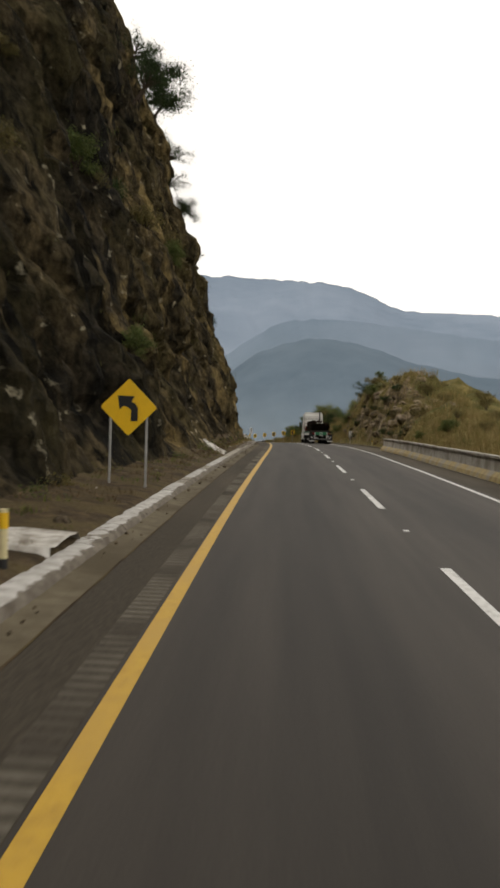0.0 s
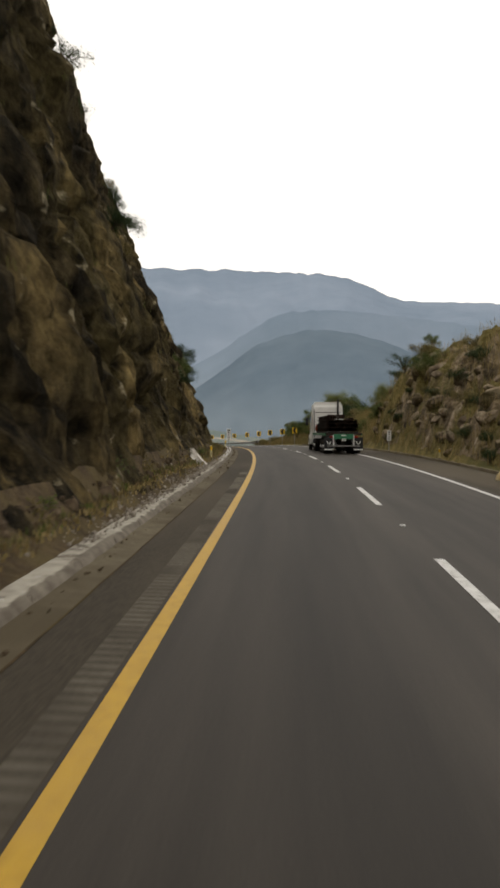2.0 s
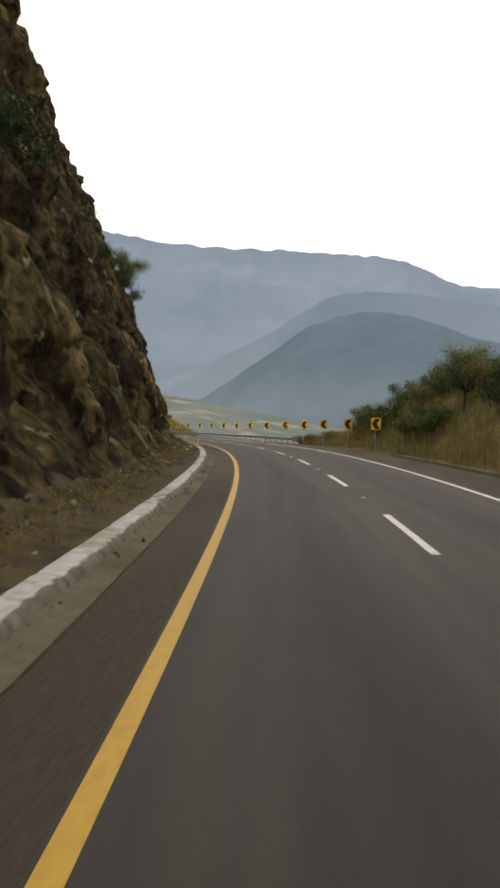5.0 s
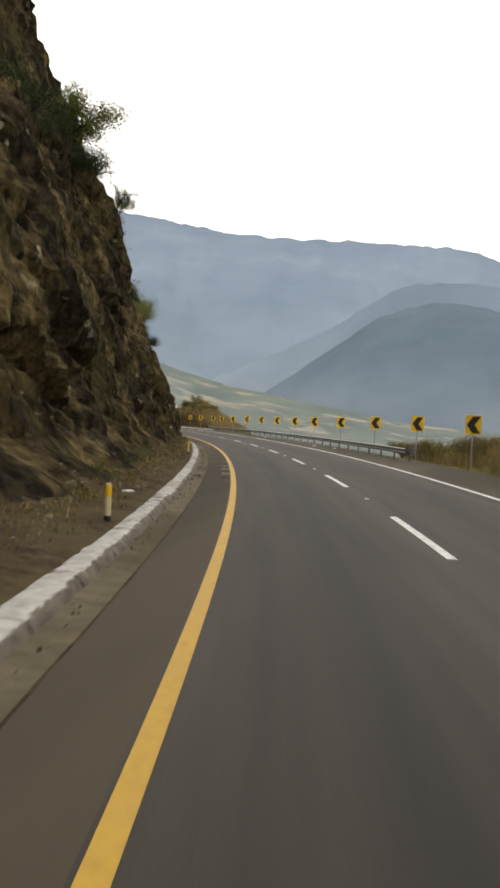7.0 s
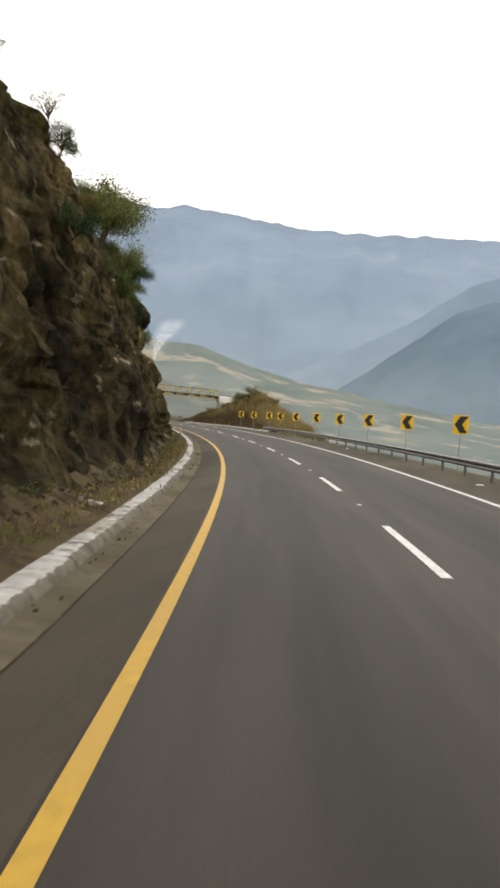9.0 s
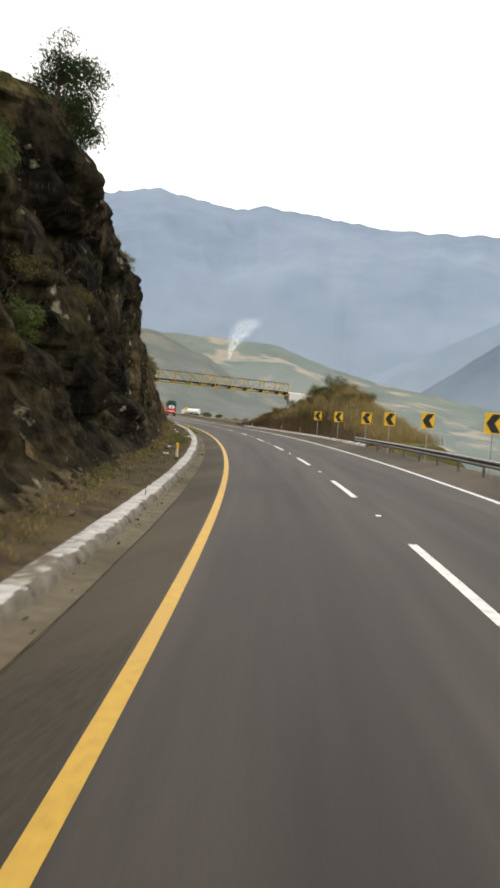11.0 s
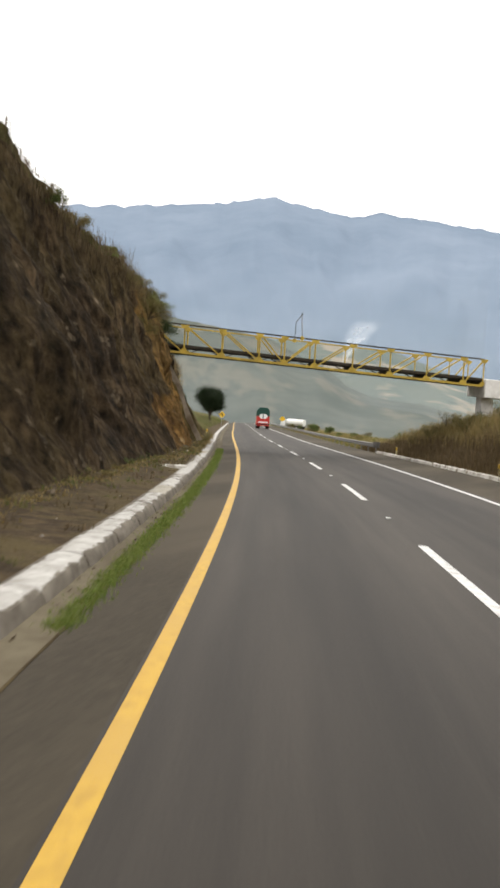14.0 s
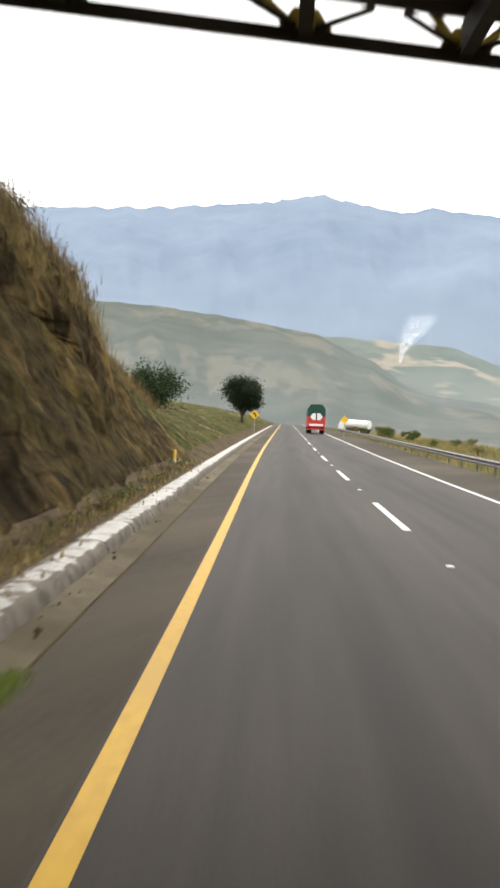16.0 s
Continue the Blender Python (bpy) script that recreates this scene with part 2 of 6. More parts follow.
def whitewash(name, cover, dull, bright):
    """Kerb paint: white over the top, ragged towards both edges and chipped off by stones, dirty concrete below (UV is right, along)."""
    m, n, l, b = nodes_of(name)
    uv = n.new("ShaderNodeUVMap").outputs["UV"]
    info = n.new("ShaderNodeObjectInfo")
    shift = n.new("ShaderNodeVectorMath")
    shift.operation = 'MULTIPLY_ADD'
    l.new(info.outputs["Random"], shift.inputs[0])
    shift.inputs[1].default_value = (37.0, 91.0, 53.0)
    co = n.new("ShaderNodeTexCoord").outputs["Object"]
    l.new(co, shift.inputs[2])
    co = shift.outputs[0]
    sep = n.new("ShaderNodeSeparateXYZ")
    l.new(uv, sep.inputs[0])

    def span(lo, hi, a=0.0, b2=1.0, src=None):
        r = n.new("ShaderNodeMapRange")
        r.inputs[1].default_value, r.inputs[2].default_value, r.inputs[3].default_value, r.inputs[4].default_value = lo, hi, a, b2
        l.new(src or sep.outputs["X"], r.inputs[0])
        return r.outputs[0]

    def calc(op, x, y):
        q = n.new("ShaderNodeMath")
        q.operation = op
        for k, v in enumerate((x, y)):
            if isinstance(v, float):
                q.inputs[k].default_value = v
            else:
                l.new(v, q.inputs[k])
        return q.outputs[0]

    t = n.new("ShaderNodeTexNoise")
    t.inputs["Scale"].default_value, t.inputs["Detail"].default_value, t.inputs["Roughness"].default_value = 3.2, 11, 0.68
    l.new(co, t.inputs["Vector"])
    cell = n.new("ShaderNodeTexWhiteNoise")
    cell.noise_dimensions = '1D'
    l.new(info.outputs["Random"], cell.inputs["W"])
    edge = calc('MINIMUM', span(-1.43, -1.56), span(-1.98, -1.80))
    worn = span(0.0, 1.0, cover - 0.34, cover + 0.16, cell.outputs["Value"])
    total = calc('ADD', calc('ADD', edge, worn), calc('MULTIPLY', t.outputs["Fac"], 2.2))
    fac = span(2.66, 2.86, src=total)
    dirt = blend(n, l, noise_mask(n, l, co, 3.0, 8, 0.35, 0.65), (0.088, 0.074, 0.058), (0.18, 0.158, 0.128))
    paint = blend(n, l, noise_mask(n, l, co, 4.0, 7, 0.35, 0.7), dull, bright)
    mx = n.new("ShaderNodeMix")
    mx.data_type = 'RGBA'
    l.new(fac, mx.inputs[0])
    l.new(dirt, mx.inputs[6])
    l.new(paint, mx.inputs[7])
    l.new(mx.outputs[2], b.inputs["Base Color"])
    b.inputs["Roughness"].default_value = 0.9
    b.inputs["Specular IOR Level"].default_value = 0.15
    bp = n.new("ShaderNodeBump")
    bp.inputs["Strength"].default_value, bp.inputs["Distance"].default_value = 0.25, 0.008
    l.new(t.outputs["Fac"], bp.inputs["Height"])
    l.new(bp.outputs["Normal"], b.inputs["Normal"])
    return m


WASH = whitewash("chipped whitewash on concrete", 1.02, (0.32, 0.305, 0.28), (0.55, 0.54, 0.515))
BARE = whitewash("kerb concrete with its whitewash worn off", 1.0, (0.26, 0.24, 0.20), (0.43, 0.405, 0.345))
KERB = surface("whitewashed cement", [(0.36, (0.17, 0.148, 0.12)), (0.44, (0.36, 0.335, 0.295)), (0.54, (0.54, 0.52, 0.48)), (0.7, (0.68, 0.67, 0.64))], scale=1.6, detail=12, rough=0.88, bump=0.6, bump_scale=14, dist=0.03)
GUTTER = surface("dirty concrete", [(0.3, (0.0899, 0.0740, 0.0486)), (0.7, (0.1556, 0.1326, 0.0903))], scale=3, rough=0.9, bump=0.3, bump_scale=25, spot=(0.0789, 0.0641, 0.0408), spot_scale=0.35)
SOIL = surface("bare soil", [(0.3, (0.0244, 0.0182, 0.0111)), (0.5, (0.0570, 0.0406, 0.0234)), (0.64, (0.0978, 0.0700, 0.0382)), (0.78, (0.2309, 0.1750, 0.0924))], scale=2.6, detail=11, rough=0.95, bump=0.9, bump_scale=9,
               spot=(0.0825, 0.0630, 0.0299), spot_scale=0.9, dist=0.08)
CONCRETE = surface("weathered concrete", [(0.3, (0.33, 0.31, 0.28)), (0.65, (0.50, 0.48, 0.44))], scale=4, rough=0.9, bump=0.3, bump_scale=30, spot=(0.26, 0.24, 0.2), spot_scale=0.8)


def cliff_stone():
    """Rock face: dark joints, dark patches for crevice shade, tan streaks running down it, mossy patches, a few pale
    scars; the kind of ground comes from the mesh's soil weights.
    """
    m, n, l, b = nodes_of("cliff rock and cut soil")
    co = n.new("ShaderNodeTexCoord").outputs["Object"]
    down = scaled(n, l, co, (1, 1, 0.3))
    grain = noise_mask(n, l, scaled(n, l, co, (1, 1, 0.75)), 0.9, 12, 0.43, 0.59)
    patch = noise_mask(n, l, co, 0.13, 7, 0.47, 0.60)
    run = noise_mask(n, l, down, 0.42, 10, 0.52, 0.66)
    # noise patches in the dark tone, painting the shade of crevices and holes
    crevice_shade = noise_mask(n, l, down, 1.2, 9, 0.54, 0.64)
    scar = noise_mask(n, l, scaled(n, l, co, (1, 1, 1.3)), 0.9, 7, 0.635, 0.69)

    def kind(dark, base, streak, moss, pale):
        c = blend(n, l, grain, dark, base)
        c = blend(n, l, patch, c, moss)
        c = blend(n, l, run, c, streak)
        c = blend(n, l, crevice_shade, c, dark)
        return blend(n, l, scar, c, pale)

    edge = n.new("ShaderNodeTexNoise")
    edge.inputs["Scale"].default_value, edge.inputs["Detail"].default_value = 0.7, 7
    l.new(co, edge.inputs["Vector"])
    colour = kind((0.0185, 0.0150, 0.0092), (0.0637, 0.0494, 0.0257), (0.1911, 0.1404, 0.0618), (0.0680, 0.0540, 0.0245), (0.2803, 0.2405, 0.1602))
    # the first of these sets is the same rock in darker tones
    for name, cols in (("dark_rock", ((0.0073, 0.0067, 0.0049), (0.0330, 0.0270, 0.0175), (0.0970, 0.0740, 0.0400), (0.0400, 0.0335, 0.0160), (0.2940, 0.2625, 0.1848))),
                       ("cut", ((0.0240, 0.0170, 0.0105), (0.0580, 0.0400, 0.0225), (0.1020, 0.0690, 0.0370), (0.0640, 0.0460, 0.0215), (0.1300, 0.1000, 0.0650))),
                       ("earth", ((0.0316, 0.0218, 0.0101), (0.0699, 0.0483, 0.0213), (0.1521, 0.1012, 0.0364), (0.0845, 0.0644, 0.0223), (0.1916, 0.1437, 0.0759))),
                       ("orange", ((0.070, 0.038, 0.014), (0.155, 0.084, 0.025), (0.24, 0.138, 0.043), (0.125, 0.080, 0.030), (0.23, 0.16, 0.08))),
                       ("grassy", ((0.045, 0.042, 0.015), (0.10, 0.090, 0.032), (0.17, 0.135, 0.058), (0.07, 0.08, 0.022), (0.17, 0.14, 0.06)))):
        at_node = n.new("ShaderNodeAttribute")
        at_node.attribute_name = name
        add = n.new("ShaderNodeMath")
        add.operation = 'ADD'
        l.new(at_node.outputs["Fac"], add.inputs[0])
        l.new(edge.outputs["Fac"], add.inputs[1])
        fac = n.new("ShaderNodeMapRange")
        fac.inputs[1].default_value, fac.inputs[2].default_value = 0.93, 1.07
        l.new(add.outputs[0], fac.inputs[0])
        mx = n.new("ShaderNodeMix")
        mx.data_type = 'RGBA'
        l.new(fac.outputs[0], mx.inputs[0])
        l.new(colour, mx.inputs[6])
        l.new(kind(*cols), mx.inputs[7])
        colour = mx.outputs[2]
    fine = n.new("ShaderNodeMapRange")
    fine.inputs[3].default_value, fine.inputs[4].default_value = 0.34, 1.85
    l.new(noise_mask(n, l, scaled(n, l, co, (1, 1, 0.85)), 2.6, 12, 0.33, 0.68), fine.inputs[0])
    gr = n.new("ShaderNodeVectorMath")
    gr.operation = 'SCALE'
    l.new(colour, gr.inputs[0])
    l.new(fine.outputs[0], gr.inputs[3])
    l.new(gr.outputs[0], b.inputs["Base Color"])
    b.inputs["Roughness"].default_value = 0.95
    b.inputs["Specular IOR Level"].default_value = 0.06
    t = n.new("ShaderNodeTexNoise")
    t.inputs["Scale"].default_value, t.inputs["Detail"].default_value, t.inputs["Roughness"].default_value = 1.9, 12, 0.72
    l.new(scaled(n, l, co, (1, 1, 0.75)), t.inputs["Vector"])
    bp = n.new("ShaderNodeBump")
    bp.inputs["Strength"].default_value, bp.inputs["Distance"].default_value = 1.0, 0.55
    l.new(t.outputs["Fac"], bp.inputs["Height"])
    l.new(bp.outputs["Normal"], b.inputs["Normal"])
    return m


CLIFF = cliff_stone()
STEEL = plain("galvanised steel", (0.21, 0.205, 0.20), rough=0.5, metal=0.7, dirt=0.5)
POST_STEEL = plain("dull zinc post", (0.36, 0.355, 0.345), rough=0.6, metal=0.2, dirt=0.3)
SIGN_YELLOW = plain("sign yellow", (0.78, 0.47, 0.015), rough=0.4, dirt=0.1)
BLACK = plain("black paint", (0.012, 0.012, 0.012), rough=0.5)
SIGN_WHITE = plain("sign white", (0.75, 0.75, 0.73), rough=0.4, dirt=0.1)
BRIDGE_YELLOW = plain("yellow bridge paint", (0.45, 0.31, 0.038), rough=0.55, dirt=0.35)
DECK = plain("dark timber deck", (0.05, 0.038, 0.03), rough=0.85, dirt=0.4)


# ---- mesh helpers
def mesh_from(name, verts, faces, mats, smooth=False, index=None):
    me = bpy.data.meshes.new(name)
    me.from_pydata([tuple(v) for v in verts], [], faces)
    for m in (mats if isinstance(mats, (list, tuple)) else [mats]):
        me.materials.append(m)
    if index is not None:
        me.polygons.foreach_set("material_index", index)
    if smooth:
        me.polygons.foreach_set("use_smooth", [True] * len(faces))
    me.update()
    return me


def ribbon(name, s0, s1, step, section, mats, parent=None, smooth=False, closed=False, caps=False):
    """A strip along the road with a cross section of (right, up) pairs, or a function of s that gives one."""
    n = max(2, int(round((s1 - s0) / step)) + 1)
    verts, faces = [], []
    for k in range(n):
        s = s0 + (s1 - s0) * k / (n - 1)
        sec = section(s) if callable(section) else section
        verts += [at(s, d, h) for d, h in sec]
    w = len(sec)
    for k in range(n - 1):
        for j in range(w if closed else w - 1):
            a, b = k * w + j, k * w + (j + 1) % w
            faces.append((a, b, b + w, a + w))
    if closed and caps:
        faces.append(tuple(range(w - 1, -1, -1)))
        faces.append(tuple(range((n - 1) * w, n * w)))
    me = mesh_from(name, verts, faces, mats, smooth)
    sec0 = section(s0) if callable(section) else section
    place = [(sec0[k % w][0], s0 + (s1 - s0) * (k // w) / (n - 1)) for k in range(len(verts))]
    layer = me.uv_layers.new(name="UVMap")
    for lo in me.loops:
        layer.data[lo.index].uv = place[lo.vertex_index]
    ob = new(name, me)
    if parent:
        ob.parent = parent
    return ob


def add_box(bm, m, sx, sy, sz, bevel=0.0):
    """A box of that size centred on the pose m."""
    g = bmesh.ops.create_cube(bm, size=1, matrix=m @ Matrix.Diagonal((sx, sy, sz, 1)))
    if bevel:
        edges = list({e for v in g["verts"] for e in v.link_edges})
        bmesh.ops.bevel(bm, geom=edges, offset=bevel, segments=2, affect='EDGES', profile=0.5)


def add_rod(bm, a, b, r0, r1=None, sides=8):
    a, b = Vector(a), Vector(b)
    d = b - a
    m = Matrix.Translation((a + b) / 2) @ d.to_track_quat("Z", "Y").to_matrix().to_4x4()
    bmesh.ops.create_cone(bm, cap_ends=True, segments=sides, radius1=r0, radius2=r0 if r1 is None else r1, depth=d.length, matrix=m)


def add_beam(bm, a, b, w, h):
    """A square beam from a to b, w wide across and h deep."""
    a, b = Vector(a), Vector(b)
    d = b - a
    m = Matrix.Translation((a + b) / 2) @ d.to_track_quat("Y", "Z").to_matrix().to_4x4()
    add_box(bm, m, w, d.length, h)


def part(name, bm, material, parent=None, label="", smooth=False):
    me = bpy.data.meshes.new(name)
    bm.to_mesh(me)
    bm.free()
    for m in (material if isinstance(material, (list, tuple)) else [material]):
        me.materials.append(m)
    if smooth:
        me.polygons.foreach_set("use_smooth", [True] * len(me.polygons))
    ob = new(name, me)
    if parent:
        ob.parent = parent
    if label:
        ob["label"] = label
    return ob


def thing(name, m, label, category, group=""):
    ob = new(name)
    ob.matrix_basis = m
    return tagged(ob, label, category, group)


# ---- road
road = ribbon("road", -60, 689, 2.0, [(-0.12, 0), (3.5, 0), (7.16, 0), (7.4, 0)], ASPHALT)
tagged(road, "dark grey asphalt two-lane carriageway, worn smooth", "road", kind="structure")
edge_left = ribbon("road_marking", -60, 689, 1.0, [(-0.085, 0.006), (0.085, 0.006)], YELLOW)
tagged(edge_left, "continuous yellow painted edge line beside the kerb", "road marking", kind="structure")
edge_right = ribbon("road_marking", -60, 689, 1.0, [(7.08, 0.006), (7.24, 0.006)], WHITE)
tagged(edge_right, "continuous white painted edge line beside the shoulder", "road marking", kind="structure")
tagged(ribbon("shoulder", -60, 689, 2.0, [(-1.02, -0.004), (-0.12, 0)], SHOULDER), "narrow dusty asphalt shoulder beside the yellow line", "shoulder", kind="structure")
tagged(ribbon("shoulder", -60, 689, 2.0, [(7.4, 0), (10.6, -0.06)], SHOULDER), "wide dark asphalt shoulder on the valley side", "shoulder", kind="structure")
DASH0, PITCH, DASH = 14.1, 15.0, 6.2
for k in range(-4, 44):
    s = DASH0 + PITCH * k
    ribbon("lane_dash", s + 0.1, s + DASH, 1.0, [(3.42, 0.006), (3.58, 0.006)], WHITE, road)
    bm = bmesh.new()
    add_box(bm, stand(s + DASH + 4.4, 3.5, 0.012), 0.11, 0.10, 0.024, 0.006)
    part("road_stud", bm, SIGN_WHITE, road)

# ---- kerb and verge
def kerb_rise(s):
    return float(np.interp(s, [80, 130, 290, 340], [0.62, 0.75, 0.8, 1.0]))


def kerb_section(s, low=0.0):
    k = kerb_rise(s)
    return [(-1.40 - low, 0.03), (-1.43 - low, 0.02 + 0.09 * k - low), (-1.47, 0.02 + 0.165 * k - low), (-1.53, 0.02 + 0.20 * k - low), (-1.66, 0.02 + 0.22 * k - low), (-1.80, 0.03 + 0.21 * k - low), (-1.94, 0.12 + 0.09 * k - low)]


gutter = ribbon("gutter", -60, 600, 1.5, [(-1.0, -0.006), (-1.2, 0.004), (-1.42, 0.035)], GUTTER)
tagged(gutter, "brown-stained concrete gutter along the kerb", "gutter", kind="structure")
kerb = ribbon("kerb", -60, 600, 1.5, lambda s: kerb_section(s, 0.02 if -9 < s < 426 else 0.0), WASH, smooth=True)
tagged(ribbon("road_joint", -60, 600, 0.5, lambda s: [(-1.02 + 0.014 * fbm(s * 0.35, 4, 4), 0.004), (-0.992 + 0.014 * fbm(s * 0.35, 4, 4) - 0.02 * fbm(s * 1.7, 2, 9), 0.004)], SOIL),
       "dark open joint between shoulder and gutter", "joint", kind="structure")
tagged(kerb, "low sloping kerb with chipped whitewash and a dirty face", "kerb", kind="structure")


# ---- cliff
def cliff_top(s):
    return float(np.interp(s, [-60, 0, 190, 214, 222, 236, 250, 265, 280, 290, 312, 323, 330, 345, 355, 365, 375, 385, 395, 402, 408, 414, 420, 426, 436, 690],
                           [36, 38, 34, 26.8, 25, 13.6, 12.0, 11.3, 11.0, 13.4, 14.6, 15, 13.0, 11.9, 11.3, 10.3, 9.1, 9.2, 8.7, 8, 7, 6, 4.8, 3, 1.6, 1.4]))


def cliff_base(s):
    return float(np.interp(s, [-60, 0, 30, 45, 75, 95, 130, 170, 205, 240, 270, 300, 345, 366, 378, 405, 430, 690],
                           [-4.5, -4.2, -4.0, -2.7, -2.3, -2.55, -3.1, -4.0, -3.6, -2.5, -3.0, -4.2, -4.4, -3.6, -2.5, -2.3, -2.6, -2.8]))


def batter(s):
    return float(np.interp(s, [-60, 50, 68, 82, 100, 140, 200, 216, 230, 260, 288, 294, 312, 323, 333, 350, 385, 415, 430, 445, 690],
                           [0.37, 0.36, 0.31, 0.32, 0.40, 0.44, 0.40, 0.40, 0.35, 0.385, 0.33, 0.25, 0.20, 0.165, 0.31, 0.40, 0.42, 0.55, 1.2, 2.2, 2.5]))


def rock_toe(s):
    """How far the broken foot of the rock reaches towards the kerb."""
    return float(np.interp(s, [-60, 40, 56, 62, 72, 82, 86, 93, 112, 150, 172, 205, 228, 300, 345, 360, 690], [0.15, 0.2, 0.2, 0.75, 0.95, 0.85, 0.35, 0.3, 0.2, 0.2, 0.4, 0.4, 0.3, 0.3, 0.2, 0.1, 0.0]))


def crack(x, y, z):
    """Blocks with open joints: how far a block stands out, and a notch along its edges."""
    near, cells = noise.voronoi((x, y, z))
    return noise.cell_vector(cells[0] * 3.1).x - 0.5 - 0.9 * max(0.0, 0.16 - (near[1] - near[0])) / 0.16


def cliff_point(s, v):
    """A point of the rock face, v from 0 at its foot to 1 at its top edge."""
    top = cliff_top(s) * (1 + 0.07 * fbm(s * 0.06, 1, 5))
    h = v * top
    soft = min(1.0, h / 2.0) * min(1.0, top / 9)
    earth = 1.0 if s < 334 else max(0.25, 1 - (s - 334) / 24)
    rib = abs(noise.noise((s * 0.09 + h * 0.03, h * 0.045, 2.0))) * 1.8 - 0.55
    out = soft * (rib + 0.8 * fbm(s * 0.2, h * 0.13, 9, 4) + earth * (0.85 * crack(s * 0.26 + h * 0.07, h * 0.19, 4) + 0.34 * crack(s * 0.7 + h * 0.2, h * 0.36, 14)))
    out += (0.13 * crack(s * 1.7 + h * 0.4, h * 1.0, 24) * earth + 0.20 * fbm(s * 1.1, h * 0.7, 3, 4) + 0.10 * abs(noise.noise((s * 2.1, h * 0.8, 5.0)))) * min(1, h + 0.2)
    shelf = float(np.interp(s, [280, 292, 320, 330], [0, 0.5, 0.5, 0]))
    toe = rock_toe(s) * (-1.95 - cliff_base(s)) * max(0.0, 1 - h / 1.6) ** 1.7 * (1 + 0.5 * fbm(s * 0.5, h, 12))
    d = cliff_base(s) + toe - batter(s) * h - shelf * max(0.0, h - 10.3) + out
    return at(s, d, h + 0.25 + 0.15 * fbm(s, h, 8))


def band(x, a, b, soft):
    """1 between a and b, fading over soft outside."""
    return max(0.0, min(1.0, (x - a) / soft + 0.5)) * max(0.0, min(1.0, (b - x) / soft + 0.5))


def build_cliff():
    ss = np.concatenate([np.arange(-60, 0, 1.5), np.arange(0, 440, 0.4), np.arange(440, 689, 2.0)])
    rows = 92
    verts, faces = [], []
    soil = {"dark_rock": [], "cut": [], "earth": [], "orange": [], "grassy": []}

    def weigh(s, v):
        wob = 3.0 * fbm(s * 0.12, v * 4, 31)
        soil["dark_rock"].append(max(band(s + 4 * wob - 30 * (v - 0.3), -200, 52, 40), band(s + wob, 284, 327, 14)))
        soil["orange"].append(max(band(s + 0.6 * wob - 4 * v, 376, 386, 2.5) * band(v, -1, 0.3, 0.12), band(s + 0.4 * wob - 4 * v, 381.5, 387.5, 2.0)) * band(v, -1, 0.93, 0.06))
        soil["earth"].append(band(s + wob, 387, 424, 4))
        soil["cut"].append(band(s + 2 * wob + 10 * v, 342, 700, 14))
        soil["grassy"].append(max(band(s + wob, 423, 900, 4), band(v, 0.955, 2, 0.03) * band(s, 230, 900, 8)))

    for s in ss:
        s = float(s)
        for k in range(rows):
            v = (k / (rows - 1)) ** 1.35
            verts.append(cliff_point(s, v))
            weigh(s, v)
        e = verts[-1]
        for back, up in ((3, 0.6), (12, 2.0), (45, 6.0), (120, 14.0), (230, 16.0), (330, -20.0), (430, None)):
            d = cliff_base(s) - batter(s) * cliff_top(s) - back
            verts.append(Vector((*at(s, d)[:2], -130.0 if up is None else e.z + up + fbm(s * 0.1, back, 3) * 0.8)))
            weigh(s, 1.0)
            soil["grassy"][-1] = max(soil["grassy"][-1], band(back, 8, 900, 6))
    w = rows + 7
    for i in range(len(ss) - 1):
        for j in range(w - 1):
            a = i * w + j
            faces.append((a, a + w, a + w + 1, a + 1))
    me = mesh_from("cliff", verts, faces, CLIFF, True)
    me.set_sharp_from_angle(angle=radians(24))
    for name, vals in soil.items():
        me.attributes.new(name, 'FLOAT', 'POINT').data.foreach_set("value", vals)
    ob = new("cliff", me)
    tagged(ob, "steep dark brown blasted rock face beside the road", "cliff", kind="structure")
    return ob


cliff = build_cliff()


def foot_line(s):
    """Where the broken rock meets the soil."""
    return cliff_base(s) + rock_toe(s) * (-1.95 - cliff_base(s)) * 0.75


def verge_height(s, d):
    """The soil between the kerb and the rock, lumpy and rising towards it."""
    b = cliff_base(s)
    q = max(0.0, min(1.4, (-1.9 - d) / (-1.9 - b)))
    k = float(np.interp(s, [40, 60, 285, 300, 320, 372, 384], [0.3, 1, 1, 0.6, 0.25, 0.25, 0.6]))
    heap = 0.32 * rock_toe(s)
    return 0.20 + q * 0.12 + heap * q + k * q * q * 0.16 + q * (0.10 * fbm(s * 0.8, d * 0.8, 5) + 0.12 * k * fbm(s * 0.35, d, 9))


def verge_section(s):
    b = cliff_base(s)
    ds = [-1.76, -1.9] + [-1.9 + (b + 1.9) * q for q in (0.2, 0.4, 0.6, 0.8, 1.0, 1.35)]
    return [(d, verge_height(s, d) - (0.06 if d > -1.85 else 0)) for d in ds]


verge = ribbon("verge", -60, 689, 0.7, verge_section, SOIL, smooth=True)
tagged(verge, "bare brown soil strip between kerb and rock", "verge", kind="structure")

# ---- ground on the valley side
GRASS_LAND = surface("dry grass land", [(0.3, (0.055, 0.050, 0.017)), (0.5, (0.125, 0.102, 0.036)), (0.7, (0.23, 0.175, 0.072))], scale=0.9, rough=0.95, bump=0.9, bump_scale=5,
                     spot=(0.072, 0.070, 0.024), spot_scale=0.12, dist=0.2)


